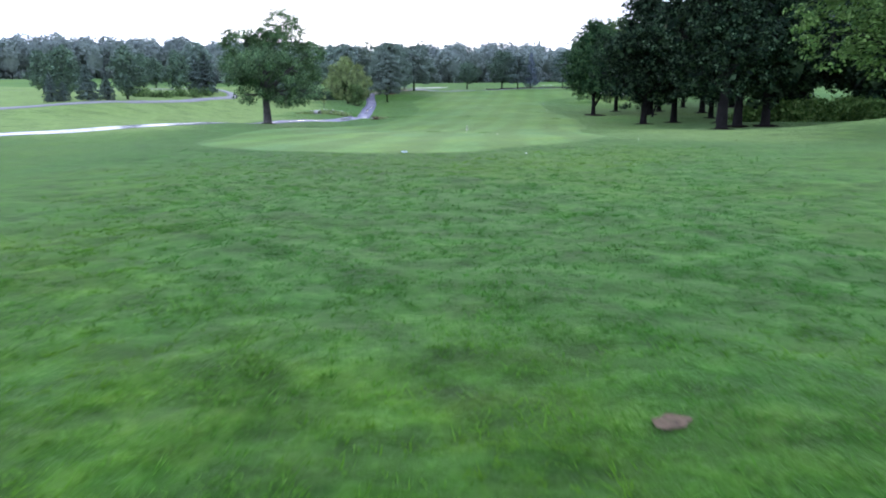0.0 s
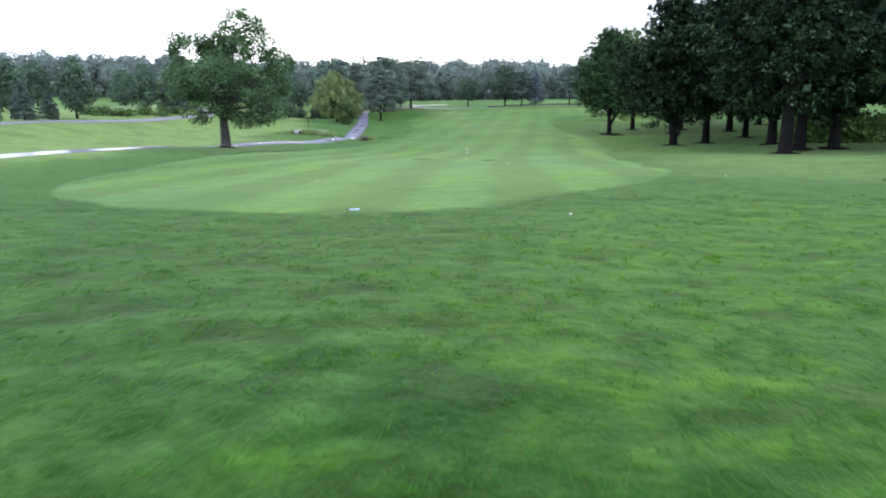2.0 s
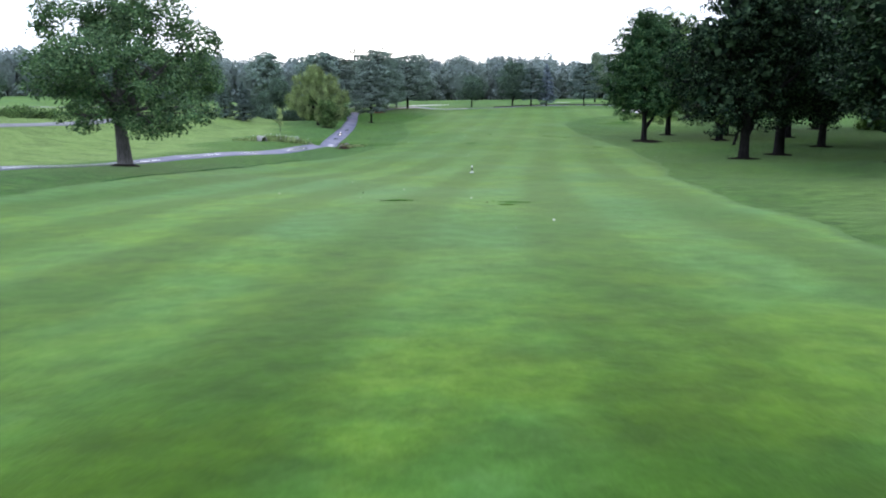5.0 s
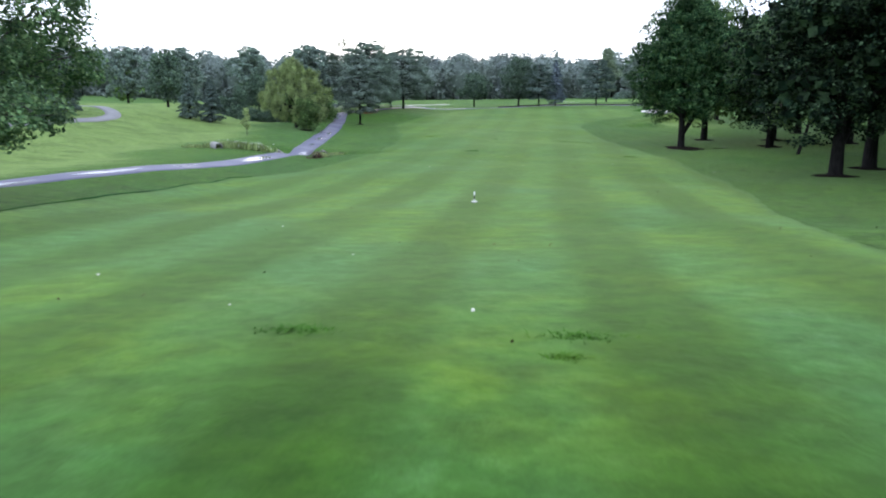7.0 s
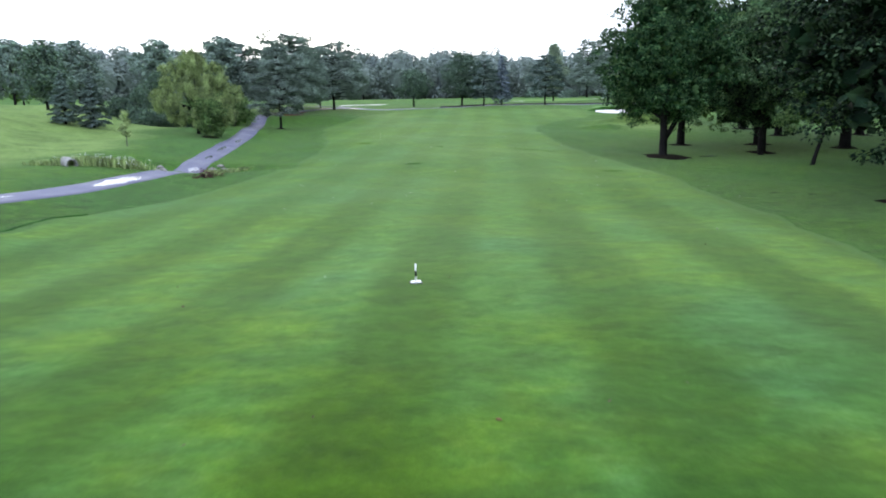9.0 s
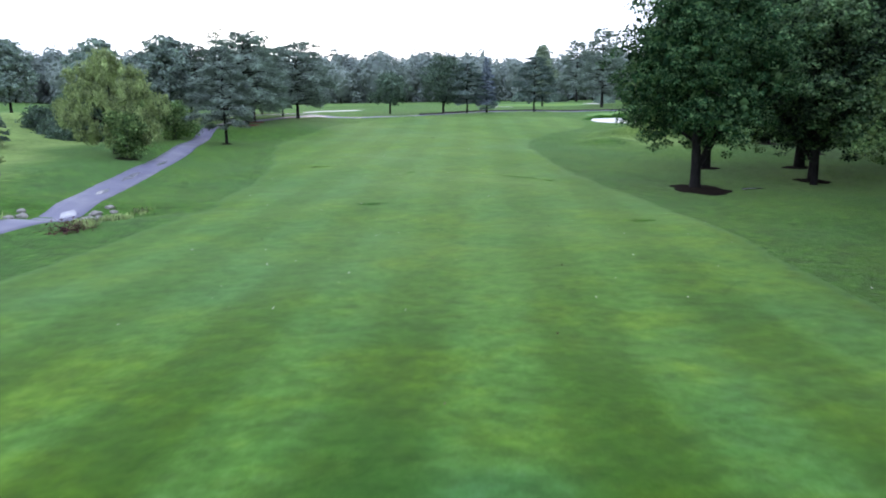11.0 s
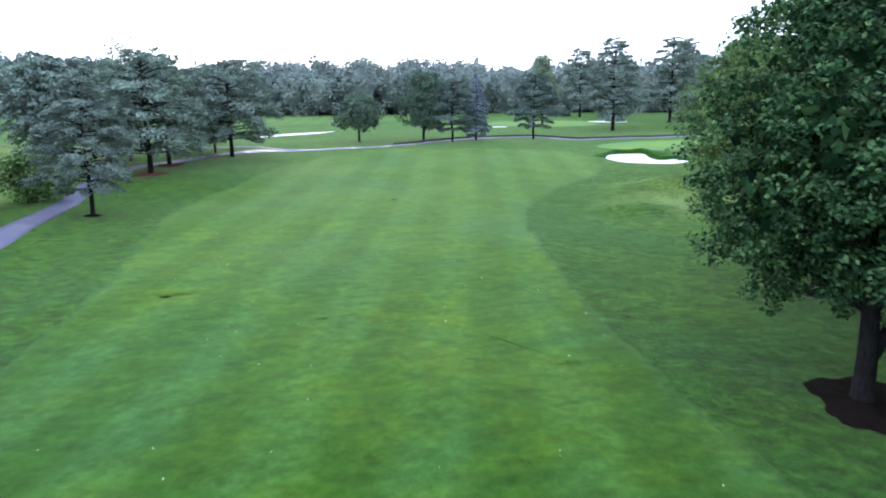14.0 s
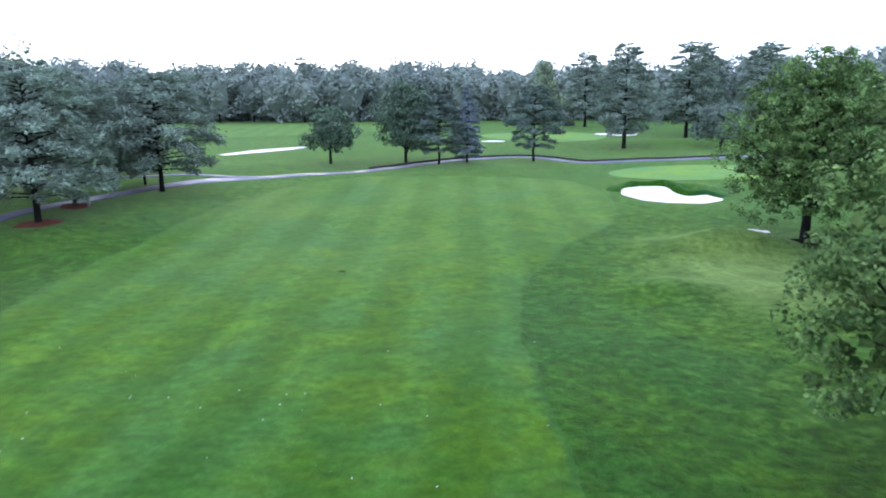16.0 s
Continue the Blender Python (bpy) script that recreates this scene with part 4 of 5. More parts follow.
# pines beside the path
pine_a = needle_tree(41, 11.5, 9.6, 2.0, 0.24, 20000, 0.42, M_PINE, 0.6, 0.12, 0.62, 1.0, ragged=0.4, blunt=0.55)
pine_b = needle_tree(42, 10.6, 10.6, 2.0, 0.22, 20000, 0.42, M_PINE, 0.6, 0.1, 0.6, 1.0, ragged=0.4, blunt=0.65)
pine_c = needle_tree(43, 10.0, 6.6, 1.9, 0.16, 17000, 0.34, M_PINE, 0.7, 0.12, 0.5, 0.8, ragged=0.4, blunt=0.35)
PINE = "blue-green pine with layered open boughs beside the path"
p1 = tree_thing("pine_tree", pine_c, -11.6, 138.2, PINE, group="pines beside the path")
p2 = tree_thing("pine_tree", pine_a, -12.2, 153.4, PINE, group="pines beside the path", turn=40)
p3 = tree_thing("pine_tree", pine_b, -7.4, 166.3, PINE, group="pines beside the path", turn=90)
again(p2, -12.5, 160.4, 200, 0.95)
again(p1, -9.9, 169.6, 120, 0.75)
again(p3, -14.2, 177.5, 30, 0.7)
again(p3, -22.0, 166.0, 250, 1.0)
mulch(-11.6, 138.2, 0.55, M_MULCH, "small brown mulch ring under a pine")
for x, y in ((-12.2, 153.4), (-12.5, 160.4)):
    mulch(x, y, 1.5, M_MULCH_RED, "reddish mulch bed under a pine")
tree_thing("sparse_tree", broad_tree(45, 13.2, 7.5, 7.0, 0.16, 1500, 0.26, M_OLIVE, lobes=9, squash=0.8, cluster=0.3, per=8), -17.5, 164.0, "tall sparse tree with a thin olive green top")

# willow thicket, sapling and spruces beside the creek
WILLOW_DOMES = [(-3.0, 0.2, 5.7, 1.7), (-0.4, 0.6, 7.0, 1.6), (2.7, -0.5, 5.6, 1.7), (-1.2, -2.2, 4.4, 1.5), (1.9, -2.4, 4.0, 1.4), (-4.8, 0.4, 3.6, 1.4), (4.9, 0.3, 4.0, 1.3), (-2.2, -1.6, 2.1, 1.3), (1.2, -2.6, 1.9, 1.2), (4.2, -1.0, 2.0, 1.2), (3.6, -2.0, 2.9, 1.1), (-3.4, -2.2, 3.2, 1.2), (0.6, 2.6, 5.0, 1.7)]
willow = broad_tree(51, 8.2, 6.0, 1.3, 0.26, 30000, 0.32, M_WILLOW, M_BARK_DARK, lobes=3, top=0.6, squash=0.8, gap=0.9, aspect=0.32, droop=0.4, flat=0.4, cluster=0.3, per=44, pad=0.7, extra=WILLOW_DOMES, fork=0.4)
tree_thing("willow_tree", willow, -17.6, 124.6, "rounded yellow-green willow with drooping leaves beside the path", size=0.72, tall=1.4)
ws = tree_thing("willow_shrub", broad_tree(52, 3.8, 4.6, 0.3, 0.1, 5200, 0.24, M_SHRUB, M_BARK, lobes=9, top=0.5), -15.9, 122.4, "dense green shrub at the willow's foot", "shrub", group="shrubs round the willow")
for x, y, turn, size in ((-19.0, 133.5, 40, 1.15), (-20.8, 139.5, 160, 1.4), (-18.3, 144.0, 250, 1.1)):
    again(ws, x, y, turn, size)
tree_thing("sapling", broad_tree(53, 2.9, 1.25, 0.5, 0.04, 1000, 0.15, M_WILLOW, M_BARK, lobes=5, cluster=0.14, per=10), -19.6, 111.0, "thin young sapling standing in the grass")
spruce = needle_tree(54, 5.4, 3.6, 0.25, 0.11, 6800, 0.3, M_SPRUCE, 0.8, 0.2, 0.2, ragged=0.22)
s1 = tree_thing("spruce_tree", spruce, -31.3, 126.6, "small dark conical spruce beyond the path", group="small spruces")
for x, y, size, turn, tall in ((-28.7, 127.0, 1.04, 70, 1.0), (-43.2, 75.2, 0.6, 20, 1.0), (-42.3, 76.0, 0.5, 100, 0.85), (-41.2, 79.0, 0.92, 200, 0.82), (-40.4, 82.0, 0.7, 280, 0.82), (-38.9, 112.2, 1.3, 10, 0.92), (-42.2, 117.0, 1.15, 60, 1.0)):
    again(s1, x, y, turn, size, tall)
field = broad_tree(55, 6.4, 5.0, 1.0, 0.14, 5400, 0.32, M_FIELD, M_BARK_DARK, lobes=16, top=0.42, squash=1.0)
f1 = tree_thing("field_tree", field, -40.3, 87.0, "rounded dark green tree standing beside the far path", group="field trees")
for x, y, size, turn in ((-53.5, 96.5, 1.08, 50), (-43.5, 112.5, 1.05, 170), (-63.5, 151.5, 0.98, 230), (-40.5, 142.5, 1.28, 300), (-31.2, 147.2, 0.62, 20), (-29.4, 151.0, 0.95, 80), (-70, 120, 1.1, 140), (-88, 160, 1.5, 15), (-83, 190, 1.5, 110)):
    again(f1, x, y, turn, size)
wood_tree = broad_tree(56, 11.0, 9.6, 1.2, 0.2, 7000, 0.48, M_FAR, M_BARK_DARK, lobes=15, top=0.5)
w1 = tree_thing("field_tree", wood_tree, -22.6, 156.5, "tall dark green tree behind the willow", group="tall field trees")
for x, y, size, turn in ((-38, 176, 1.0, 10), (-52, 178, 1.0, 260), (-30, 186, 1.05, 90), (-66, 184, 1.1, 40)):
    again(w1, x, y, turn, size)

# trees along the far path
crab = broad_tree(61, 7.0, 8.6, 1.8, 0.18, 12000, 0.32, M_FIELD, M_BARK_DARK, lobes=13, top=0.5, squash=0.55)
tree_thing("spreading_tree", crab, 6.3, 190.2, "small flat-topped dark tree beside the far path", group="trees along the far path")
forked = broad_tree(62, 10.2, 10.4, 1.8, 0.2, 14000, 0.32, M_FIELD, M_BARK_DARK, lobes=14, top=0.55, fork=0.6, squash=0.7)
tree_thing("forked_tree", forked, 15.9, 190.2, "dark tree with a forked trunk beside the far path", group="trees along the far path")
layered = needle_tree(63, 8.8, 7.6, 1.7, 0.17, 14000, 0.36, M_SPRUCE, 0.6, 0.1, 0.6, 0.6, blunt=0.6)
l1 = tree_thing("layered_tree", layered, 20.0, 188.4, "dark layered conifer beside the far path", group="trees along the far path")
again(l1, 32.8, 190.6, 130, 0.98, 1.15)
tree_thing("blue_spruce", needle_tree(64, 10.0, 5.2, 0.8, 0.15, 14000, 0.3, M_BLUE, 0.8, 0.25, 0.35), 23.8, 189.8, "blue-grey conical spruce beside the far path", group="trees along the far path")
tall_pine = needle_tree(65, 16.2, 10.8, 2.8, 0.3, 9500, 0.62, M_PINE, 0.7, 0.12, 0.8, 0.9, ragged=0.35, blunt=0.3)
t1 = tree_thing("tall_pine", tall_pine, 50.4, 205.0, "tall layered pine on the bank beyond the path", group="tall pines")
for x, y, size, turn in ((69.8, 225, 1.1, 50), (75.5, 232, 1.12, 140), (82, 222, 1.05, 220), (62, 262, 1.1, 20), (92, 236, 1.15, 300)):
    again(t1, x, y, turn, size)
tree_thing("light_green_tree", broad_tree(68, 10.5, 9.5, 1.2, 0.2, 5000, 0.6, M_BRIGHT, M_BARK_DARK, lobes=12, top=0.5), -86, 226, "rounded light green tree before the woods", group="light green trees")
tree_thing("fruit_tree", broad_tree(66, 7.0, 9.4, 1.4, 0.2, 11000, 0.32, M_FAR, M_BARK_DARK, lobes=13, squash=0.7, fork=0.5), 65.0, 202.8, "low rounded bluish-green tree on the bank")
tree_thing("light_green_tree", broad_tree(67, 13.5, 7.5, 1.5, 0.2, 9000, 0.36, M_OLIVE, M_BARK_DARK, lobes=13, top=0.5), 42.0, 222.0, "light green tree behind the far path", group="light green trees")

# ---- woods closing the view ----
def round_form(k=3):
    """A ball of quads: rings of eight from pole to pole, as verts and faces."""
    rings = np.linspace(0.08, np.pi - 0.08, 2 * k + 1)
    a = np.linspace(0, 2 * np.pi, 8, endpoint=False)
    v = [(math.sin(t) * math.cos(u), math.sin(t) * math.sin(u), math.cos(t)) for t in rings for u in a]
    return np.array(v), grid_faces(len(rings), 8, True)


ROUND, ROUND_F = round_form()


def woods(line, rows, gap, seed):
    """Rows of trees along a line, joined: crowns of leaf clusters on trunks."""
    rng = np.random.default_rng(seed)
    d = np.gradient(line, axis=0)
    d /= np.linalg.norm(d, axis=1)[:, None]
    out = np.stack([d[:, 1], -d[:, 0]], 1)
    lv, lf, tv, tf, nl, nt, tint = [], [], [], [], 0, 0, []
    for row in range(rows):
        for p, o in zip(line, out):
            x, y = p + o * (row * gap * 1.1 + rng.uniform(-3, 3)) + rng.uniform(-2.5, 2.5, 2)
            z = float(height(x, y))
            H, W = rng.uniform(13.0, 17.5) + row * 1.3, rng.uniform(10, 14)
            low = 0.4 if row == 0 else 4.0
            k = (24, 13, 11)[min(row, 2)]
            d = ball(rng, k, 0.97)
            d[:, 2] = np.where(rng.uniform(size=k) < (0.35 if row == 0 else 0.1), d[:, 2], np.abs(d[:, 2]))
            lob = d * (W * 0.38, W * 0.38, (H - low) * 0.43) * rng.uniform(0.85, 1.0, (k, 1)) + (x, y, z + low + (H - low) * 0.52)
            rad = rng.uniform(1.3, 2.5, k)
            if row == 0:
                foot = rng.uniform(-1, 1, (9, 3)) * (6.0, 3.0, 1.6) + (x, y, z + 2.0)
                lob, rad = np.vstack([lob, foot]), np.append(rad, rng.uniform(1.3, 2.2, 9))
            cen, nor = [], []
            for c, r in zip(lob, rad):
                d = ball(rng, int(15 * r * r), 0.99)
                p3 = c + d * r * rng.uniform(0.75, 1.12, (len(d), 1)) * (1, 1, 0.85)
                keep = (np.linalg.norm(p3[:, None] - lob[None], axis=2) > rad[None] * 0.62).all(1) & (d[:, 2] > -0.6) & (p3[:, 2] > z + 0.1 + row * 3.0)
                cen.append(p3[keep]), nor.append(d[keep])
            d = ball(rng, 150 if row == 0 else 80, 0.99)
            d[:, 2] = np.abs(d[:, 2]) if row else d[:, 2]
            cen.append(d * (W * 0.35, W * 0.35, (H - low) * 0.41) * rng.uniform(0.85, 1.1, (len(d), 1)) + (x, y, z + low + (H - low) * 0.5))
            nor.append(d)
            cen, nor = np.vstack(cen), np.vstack(nor)
            v, f = leaves(cen, rng, 0.95, 0.85, 0.62, out=nor * 1.3, cling=0.85, fold=0.15)
            core = [ROUND * rng.uniform(0.86, 1.0, (len(ROUND), 1)) * (W * 0.31, W * 0.31, (H - low) * 0.38) + (x, y, z + low + (H - low) * 0.5)]
            for c in core:
                v, f = np.vstack([v, c]), np.vstack([f, ROUND_F + len(v)])
            tint.append(np.full(len(f), rng.uniform()))
            lv.append(v), lf.append(f + nl)
            nl += len(v)
            if row < 2:
                v, f = tubes([(np.array([(x, y, z - 0.2), (x + rng.uniform(-0.3, 0.3), y, z + H * 0.4), (x, y, z + H * 0.75)]), np.array([0.28, 0.2, 0.08]))], 5)
                tv.append(v), tf.append(f + nt)
                nt += len(v)
    for p, o in zip(line, out):
        n = 300
        back = p + o * rows * gap * 1.15
        c = rng.uniform(-1, 1, (n, 3)) * (6, 6, 7.0) + (back[0], back[1], float(height(back[0], back[1])) + 7.0)
        v, f = leaves(c, rng, 2.2, 0.8, 0.3)
        lv.append(v), lf.append(f + nl)
        nl += len(v)
        tint.append(np.full(len(f), 0.2))
    for p, o in zip(line, out):
        mid = p + o * gap * 1.3
        c = rng.uniform(-1, 1, (300, 3)) * (6, 4, 5.6) + (mid[0], mid[1], float(height(mid[0], mid[1])) + 4.8)
        v, f = leaves(c, rng, 2.0, 0.85, 0.3)
        lv.append(v), lf.append(f + nl)
        nl += len(v)
        tint.append(np.full(len(f), 0.3))
    # an added wall stands in for undergrowth and blocks sky between the trunks
    p = line + out * gap * 1.7
    wall = np.stack([np.column_stack([p + rng.uniform(-1, 1, p.shape), height(p[:, 0], p[:, 1]) + up + rng.uniform(-0.8, 0.8, len(p)) * (up > 0)]) for up in (-0.3, 2.5, 5.0, 8.0, 9.5)], 1)
    f = grid_faces(len(p), 5)
    lv.append(wall.reshape(-1, 3)), lf.append(f + nl)
    tint.append(np.full(len(f), 0.3))
    base = new("woodland")
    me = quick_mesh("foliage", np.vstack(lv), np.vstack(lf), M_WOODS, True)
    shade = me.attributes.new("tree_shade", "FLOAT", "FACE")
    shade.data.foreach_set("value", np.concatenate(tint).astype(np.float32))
    part("foliage", me, base)
    part("trunks", quick_mesh("trunks", np.vstack(tv), np.vstack(tf), M_BARK_DARK, True), base)
    return tagged(base, "hazy green deciduous woods closing the golf course", "woods", kind="stuff")


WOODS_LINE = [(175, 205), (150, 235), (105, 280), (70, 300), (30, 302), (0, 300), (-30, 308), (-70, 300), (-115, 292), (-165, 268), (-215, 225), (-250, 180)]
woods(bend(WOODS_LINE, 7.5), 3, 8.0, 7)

# ---- undergrowth, creek and small things ----
def shrubs(name, spots, seed, mat, label, size=0.3, per=26, category="shrub"):
    """A bank of shrubs: leafy domes of uneven height on thin stems. spots: x, y, radius, height."""
    rng = np.random.default_rng(seed)
    cens, stems = [], []
    for x, y, r, h in spots:
        z = float(height(x, y))
        n = int(60 * r * h)
        d = ball(rng, n, 0.35)
        d[:, 2] = np.abs(d[:, 2])
        pos = d * (r, r, h * rng.uniform(0.75, 1.05)) + (x, y, z)
        cens.append((pos[:, None] + rng.normal(0, 1, (n, per, 3)) * (0.28, 0.28, 0.2)).reshape(-1, 3))
        for _ in range(4):
            e = np.array([x + rng.uniform(-r, r) * 0.5, y + rng.uniform(-r, r) * 0.5, z + h * 0.7])
            stems.append((np.array([(x, y, z - 0.1), ((x + e[0]) / 2, y, z + h * 0.4), e]), np.array([0.05, 0.035, 0.015])))
    cen = np.vstack(cens)
    cen[:, 2] = np.maximum(cen[:, 2], height(cen[:, 0], cen[:, 1]) + 0.03)
    lv, lf = leaves(cen, rng, size, 0.6, 0.4)
    base = new(name)
    part("foliage", quick_mesh("foliage", lv, lf, mat), base)
    for i in range(0, len(stems), 4):
        tv, tf = tubes(stems[i : i + 4], 5)
        part("stems", quick_mesh("stems", tv, tf, M_BARK_DARK, True), base)
    return tagged(base, label, category)


# the spots beyond x 55 are added to block low light under the grove
shrubs("shrub_thicket", [(33, 73, 2.2, 2.6), (36.5, 72, 2.4, 3.0), (40, 74, 2.6, 3.2), (44, 73, 2.4, 2.8), (48, 76, 2.6, 3.0), (52, 74, 2.5, 3.0), (58, 80, 3.0, 3.4), (61, 88, 3.0, 3.2), (62, 97, 3.0, 3.4), (63, 107, 3.0, 3.2), (60, 122, 3.0, 3.2)], 71, M_BRIGHT, "dense light green shrubs behind the grove trunks", 0.46, 5)
shrubs("creek_shrubs", [(-44, 100, 1.3, 1.3), (-41.5, 98.5, 0.9, 1.0), (-40.2, 99, 0.9, 1.1), (-40.0, 103.2, 1.1, 1.3), (-38.6, 106.0, 0.9, 1.1), (-37.6, 108.6, 0.8, 1.2), (-37.9, 103.6, 0.7, 0.9), (-46.5, 102, 1.2, 1.2)], 72, M_SHRUB, "low pale green shrubs beside the far path", 0.22, 10)
shrubs("willow_thicket", [(-27.5, 140, 2.2, 2.0), (-30, 143, 2.0, 2.2), (-25, 143, 2.2, 2.6), (-33, 146, 2.0, 2.4)], 73, M_FIELD, "tangled grey-green thicket behind the willow", 0.3, 14)
shrubs("rusty_shrub", [(-10.0, 97.3, 0.55, 0.42), (-9.6, 97.8, 0.4, 0.3)], 76, M_RUST, "low rusty red clump at the creek's end", 0.09, 30)
shrubs("far_shrubs", [(62, 236, 2.0, 1.6), (66, 250, 2.4, 2.0), (58, 268, 3.0, 2.6), (80, 240, 2.0, 1.6), (50, 282, 3.0, 2.8)], 74, M_FAR, "dark shrubs at the woods' foot", 0.6, 6)


def weeds(spots, seed):
    """Tall creek weeds: upright blades and seed stems, and heads of small white flowers."""
    rng = np.random.default_rng(seed)
    bl, fl = [], []
    for x, y, rx, ry, n, h, white in spots:
        p = rng.normal(0, 0.5, (n, 2)) * (rx, ry) + (x, y)
        z = height(p[:, 0], p[:, 1])
        a = rng.uniform(0, 6.28, n)
        hh = h * rng.uniform(0.4, 1.1, n)
        lean = rng.normal(0, 0.25, (n, 2)) * hh[:, None]
        w = np.stack([np.cos(a), np.sin(a)], 1) * rng.uniform(0.015, 0.05, n)[:, None]
        b0, b1 = np.column_stack([p - w, z - 0.03]), np.column_stack([p + w, z - 0.03])
        m = np.column_stack([p + lean * 0.4 + w * 1.2, z + hh * 0.6])
        t = np.column_stack([p + lean, z + hh])
        bl.append(np.stack([b0, b1, m, t], 1))
        k = int(n * white)
        if k:
            c = np.repeat(t[:k], 6, 0) + rng.normal(0, 0.06, (k * 6, 3))
            fl.append(c)
    bl = np.vstack(bl).reshape(-1, 3)
    base = new("creek_weeds")
    part("stalks", quick_mesh("stalks", bl, np.arange(len(bl)).reshape(-1, 4), M_WILLOW), base)
    if fl:
        v, f = leaves(np.vstack(fl), rng, 0.06, 0.9, 0.8)
        part("flowers", quick_mesh("flowers", v, f, M_WHITE), base, "small white flower heads")
    return tagged(base, "tall pale weeds with a few white flowers along the creek", "weeds", kind="stuff")


weeds([(-20.5, 99.4, 1.0, 0.4, 260, 0.4, 0), (-18.0, 98.6, 1.3, 0.45, 600, 0.6, 0.02), (-16.3, 98.6, 1.3, 0.5, 700, 0.65, 0.05), (-14.9, 98.8, 0.9, 0.5, 500, 0.6, 0.06), (-9.7, 98.6, 0.5, 0.7, 300, 0.35, 0.01),
       (-9.2, 101.0, 0.5, 1.1, 360, 0.32, 0.0), (-8.9, 103.6, 0.5, 0.6, 120, 0.22, 0)], 75)


def pipe(x, y, turn):
    """A concrete culvert pipe: thick ring, hollow, lying in the bank."""
    prof = [(0.0, 0.26), (0.0, 0.33), (0.1, 0.35), (1.3, 0.35), (1.3, 0.26), (0.0, 0.26)]
    a = np.linspace(0, 2 * np.pi, 28, endpoint=False)
    v = np.array([[(-d, r * math.cos(t), r * math.sin(t)) for t in a] for d, r in prof]).reshape(-1, 3)
    ob = part("culvert_pipe", quick_mesh("culvert_pipe", v, grid_faces(6, 28, True), M_CONCRETE, False))
    ob.matrix_basis = pose(x, y, float(height(x, y)) + 0.14, 0, 4, turn)
    return tagged(ob, "grey concrete culvert pipe opening onto the creek", "pipe")


pipe(-18.0, 97.7, -50)


def stone(x, y, r, seed):
    rng = np.random.default_rng(seed)
    bm = bmesh.new()
    bmesh.ops.create_icosphere(bm, subdivisions=2, radius=r)
    for v in bm.verts:
        v.co *= 1 + 0.35 * noise.noise(v.co * (1.6 / r) + Vector((seed, 0, 0)))
        v.co.z *= 0.6
    ob = part("creek_stone", bm_mesh("creek_stone", bm, M_ROCK))
    ob.matrix_basis = pose(x, y, float(height(x, y)) + r * 0.12, 0, 0, rng.uniform(0, 360))
    return tagged(ob, "grey field stone at the creek crossing", "stone", "creek stones")


for i, (x, y, r) in enumerate([(-13.9, 101.6, 0.3), (-14.3, 102.4, 0.22), (-10.7, 101.3, 0.34), (-10.4, 102.0, 0.26), (-10.9, 102.8, 0.3), (-10.2, 103.4, 0.2), (-14.0, 100.6, 0.25), (-10.6, 104.0, 0.24)]):
    stone(x, y, r, i + 3)


def marker_post(x, y):
    """A yardage post: white pole with a black band, on a white base plate with bevelled edges."""
    base = new("yardage_post")
    base.matrix_basis = pose(x, y, float(height(x, y)) + 0.02, 0, 0, 5)

    def rod(z0, z1, r):
        bm = bmesh.new()
        bmesh.ops.create_cone(bm, cap_ends=True, segments=20, radius1=r, radius2=r, depth=z1 - z0, matrix=Matrix.Translation((0, 0, (z0 + z1) / 2)))
        bmesh.ops.bevel(bm, geom=[e for e in bm.edges if abs(e.verts[0].co.z - e.verts[1].co.z) < 1e-4], offset=r * 0.2, segments=2, affect="EDGES")
        return bm

    pole = part("pole", bm_mesh("pole", rod(0.05, 0.46, 0.022), M_WHITE, True), base)
    part("band", bm_mesh("band", rod(0.15, 0.3, 0.0245), M_BLACK, True), pole, "black painted band")
    bm = bmesh.new()
    bmesh.ops.create_cube(bm, size=1, matrix=Matrix.Diagonal((0.24, 0.17, 0.04, 1)) @ Matrix.Translation((0, 0, 0.5)))
    bmesh.ops.bevel(bm, geom=list(bm.edges), offset=0.012, segments=2, affect="EDGES")
    part("base_plate", bm_mesh("base_plate", bm, M_WHITE), base)
    bm = bmesh.new()
    bmesh.ops.create_cube(bm, size=1, matrix=Matrix.Diagonal((0.29, 0.22, 0.02, 1)) @ Matrix.Translation((0, 0, 0.3)))
    bmesh.ops.bevel(bm, geom=list(bm.edges), offset=0.005, segments=1, affect="EDGES")
    part("footing", bm_mesh("footing", bm, M_BLACK), base, "dark footing under the plate")
    return tagged(base, "short white post with a black band on a white plate", "marker post")


marker_post(2.24, 69.8)


def ground_plate(x, y):
    """A yardage plate set flush in the turf: pale slab in a worn hollow, with worn marks."""
    base = new("yardage_plate")
    base.matrix_basis = pose(x, y, float(height(x, y)) + 0.035, -3, 0, 20)
    bm = bmesh.new()
    bmesh.ops.create_cube(bm, size=1, matrix=Matrix.Diagonal((0.23, 0.15, 0.05, 1)))
    bmesh.ops.bevel(bm, geom=list(bm.edges), offset=0.012, segments=2, affect="EDGES")
    slab = part("slab", bm_mesh("slab", bm, M_SLAB), base)
    for i, (w, yy) in enumerate(((0.13, 0.035), (0.15, -0.005), (0.1, -0.045))):
        bm = bmesh.new()
        bmesh.ops.create_cube(bm, size=1, matrix=Matrix.Translation((0, yy, 0.026)) @ Matrix.Diagonal((w, 0.024, 0.008, 1)))
        part("mark", bm_mesh("mark", bm, M_CONCRETE), slab, "worn grey lettering bar")
    return tagged(base, "pale rectangular yardage plate set in the turf", "plate")


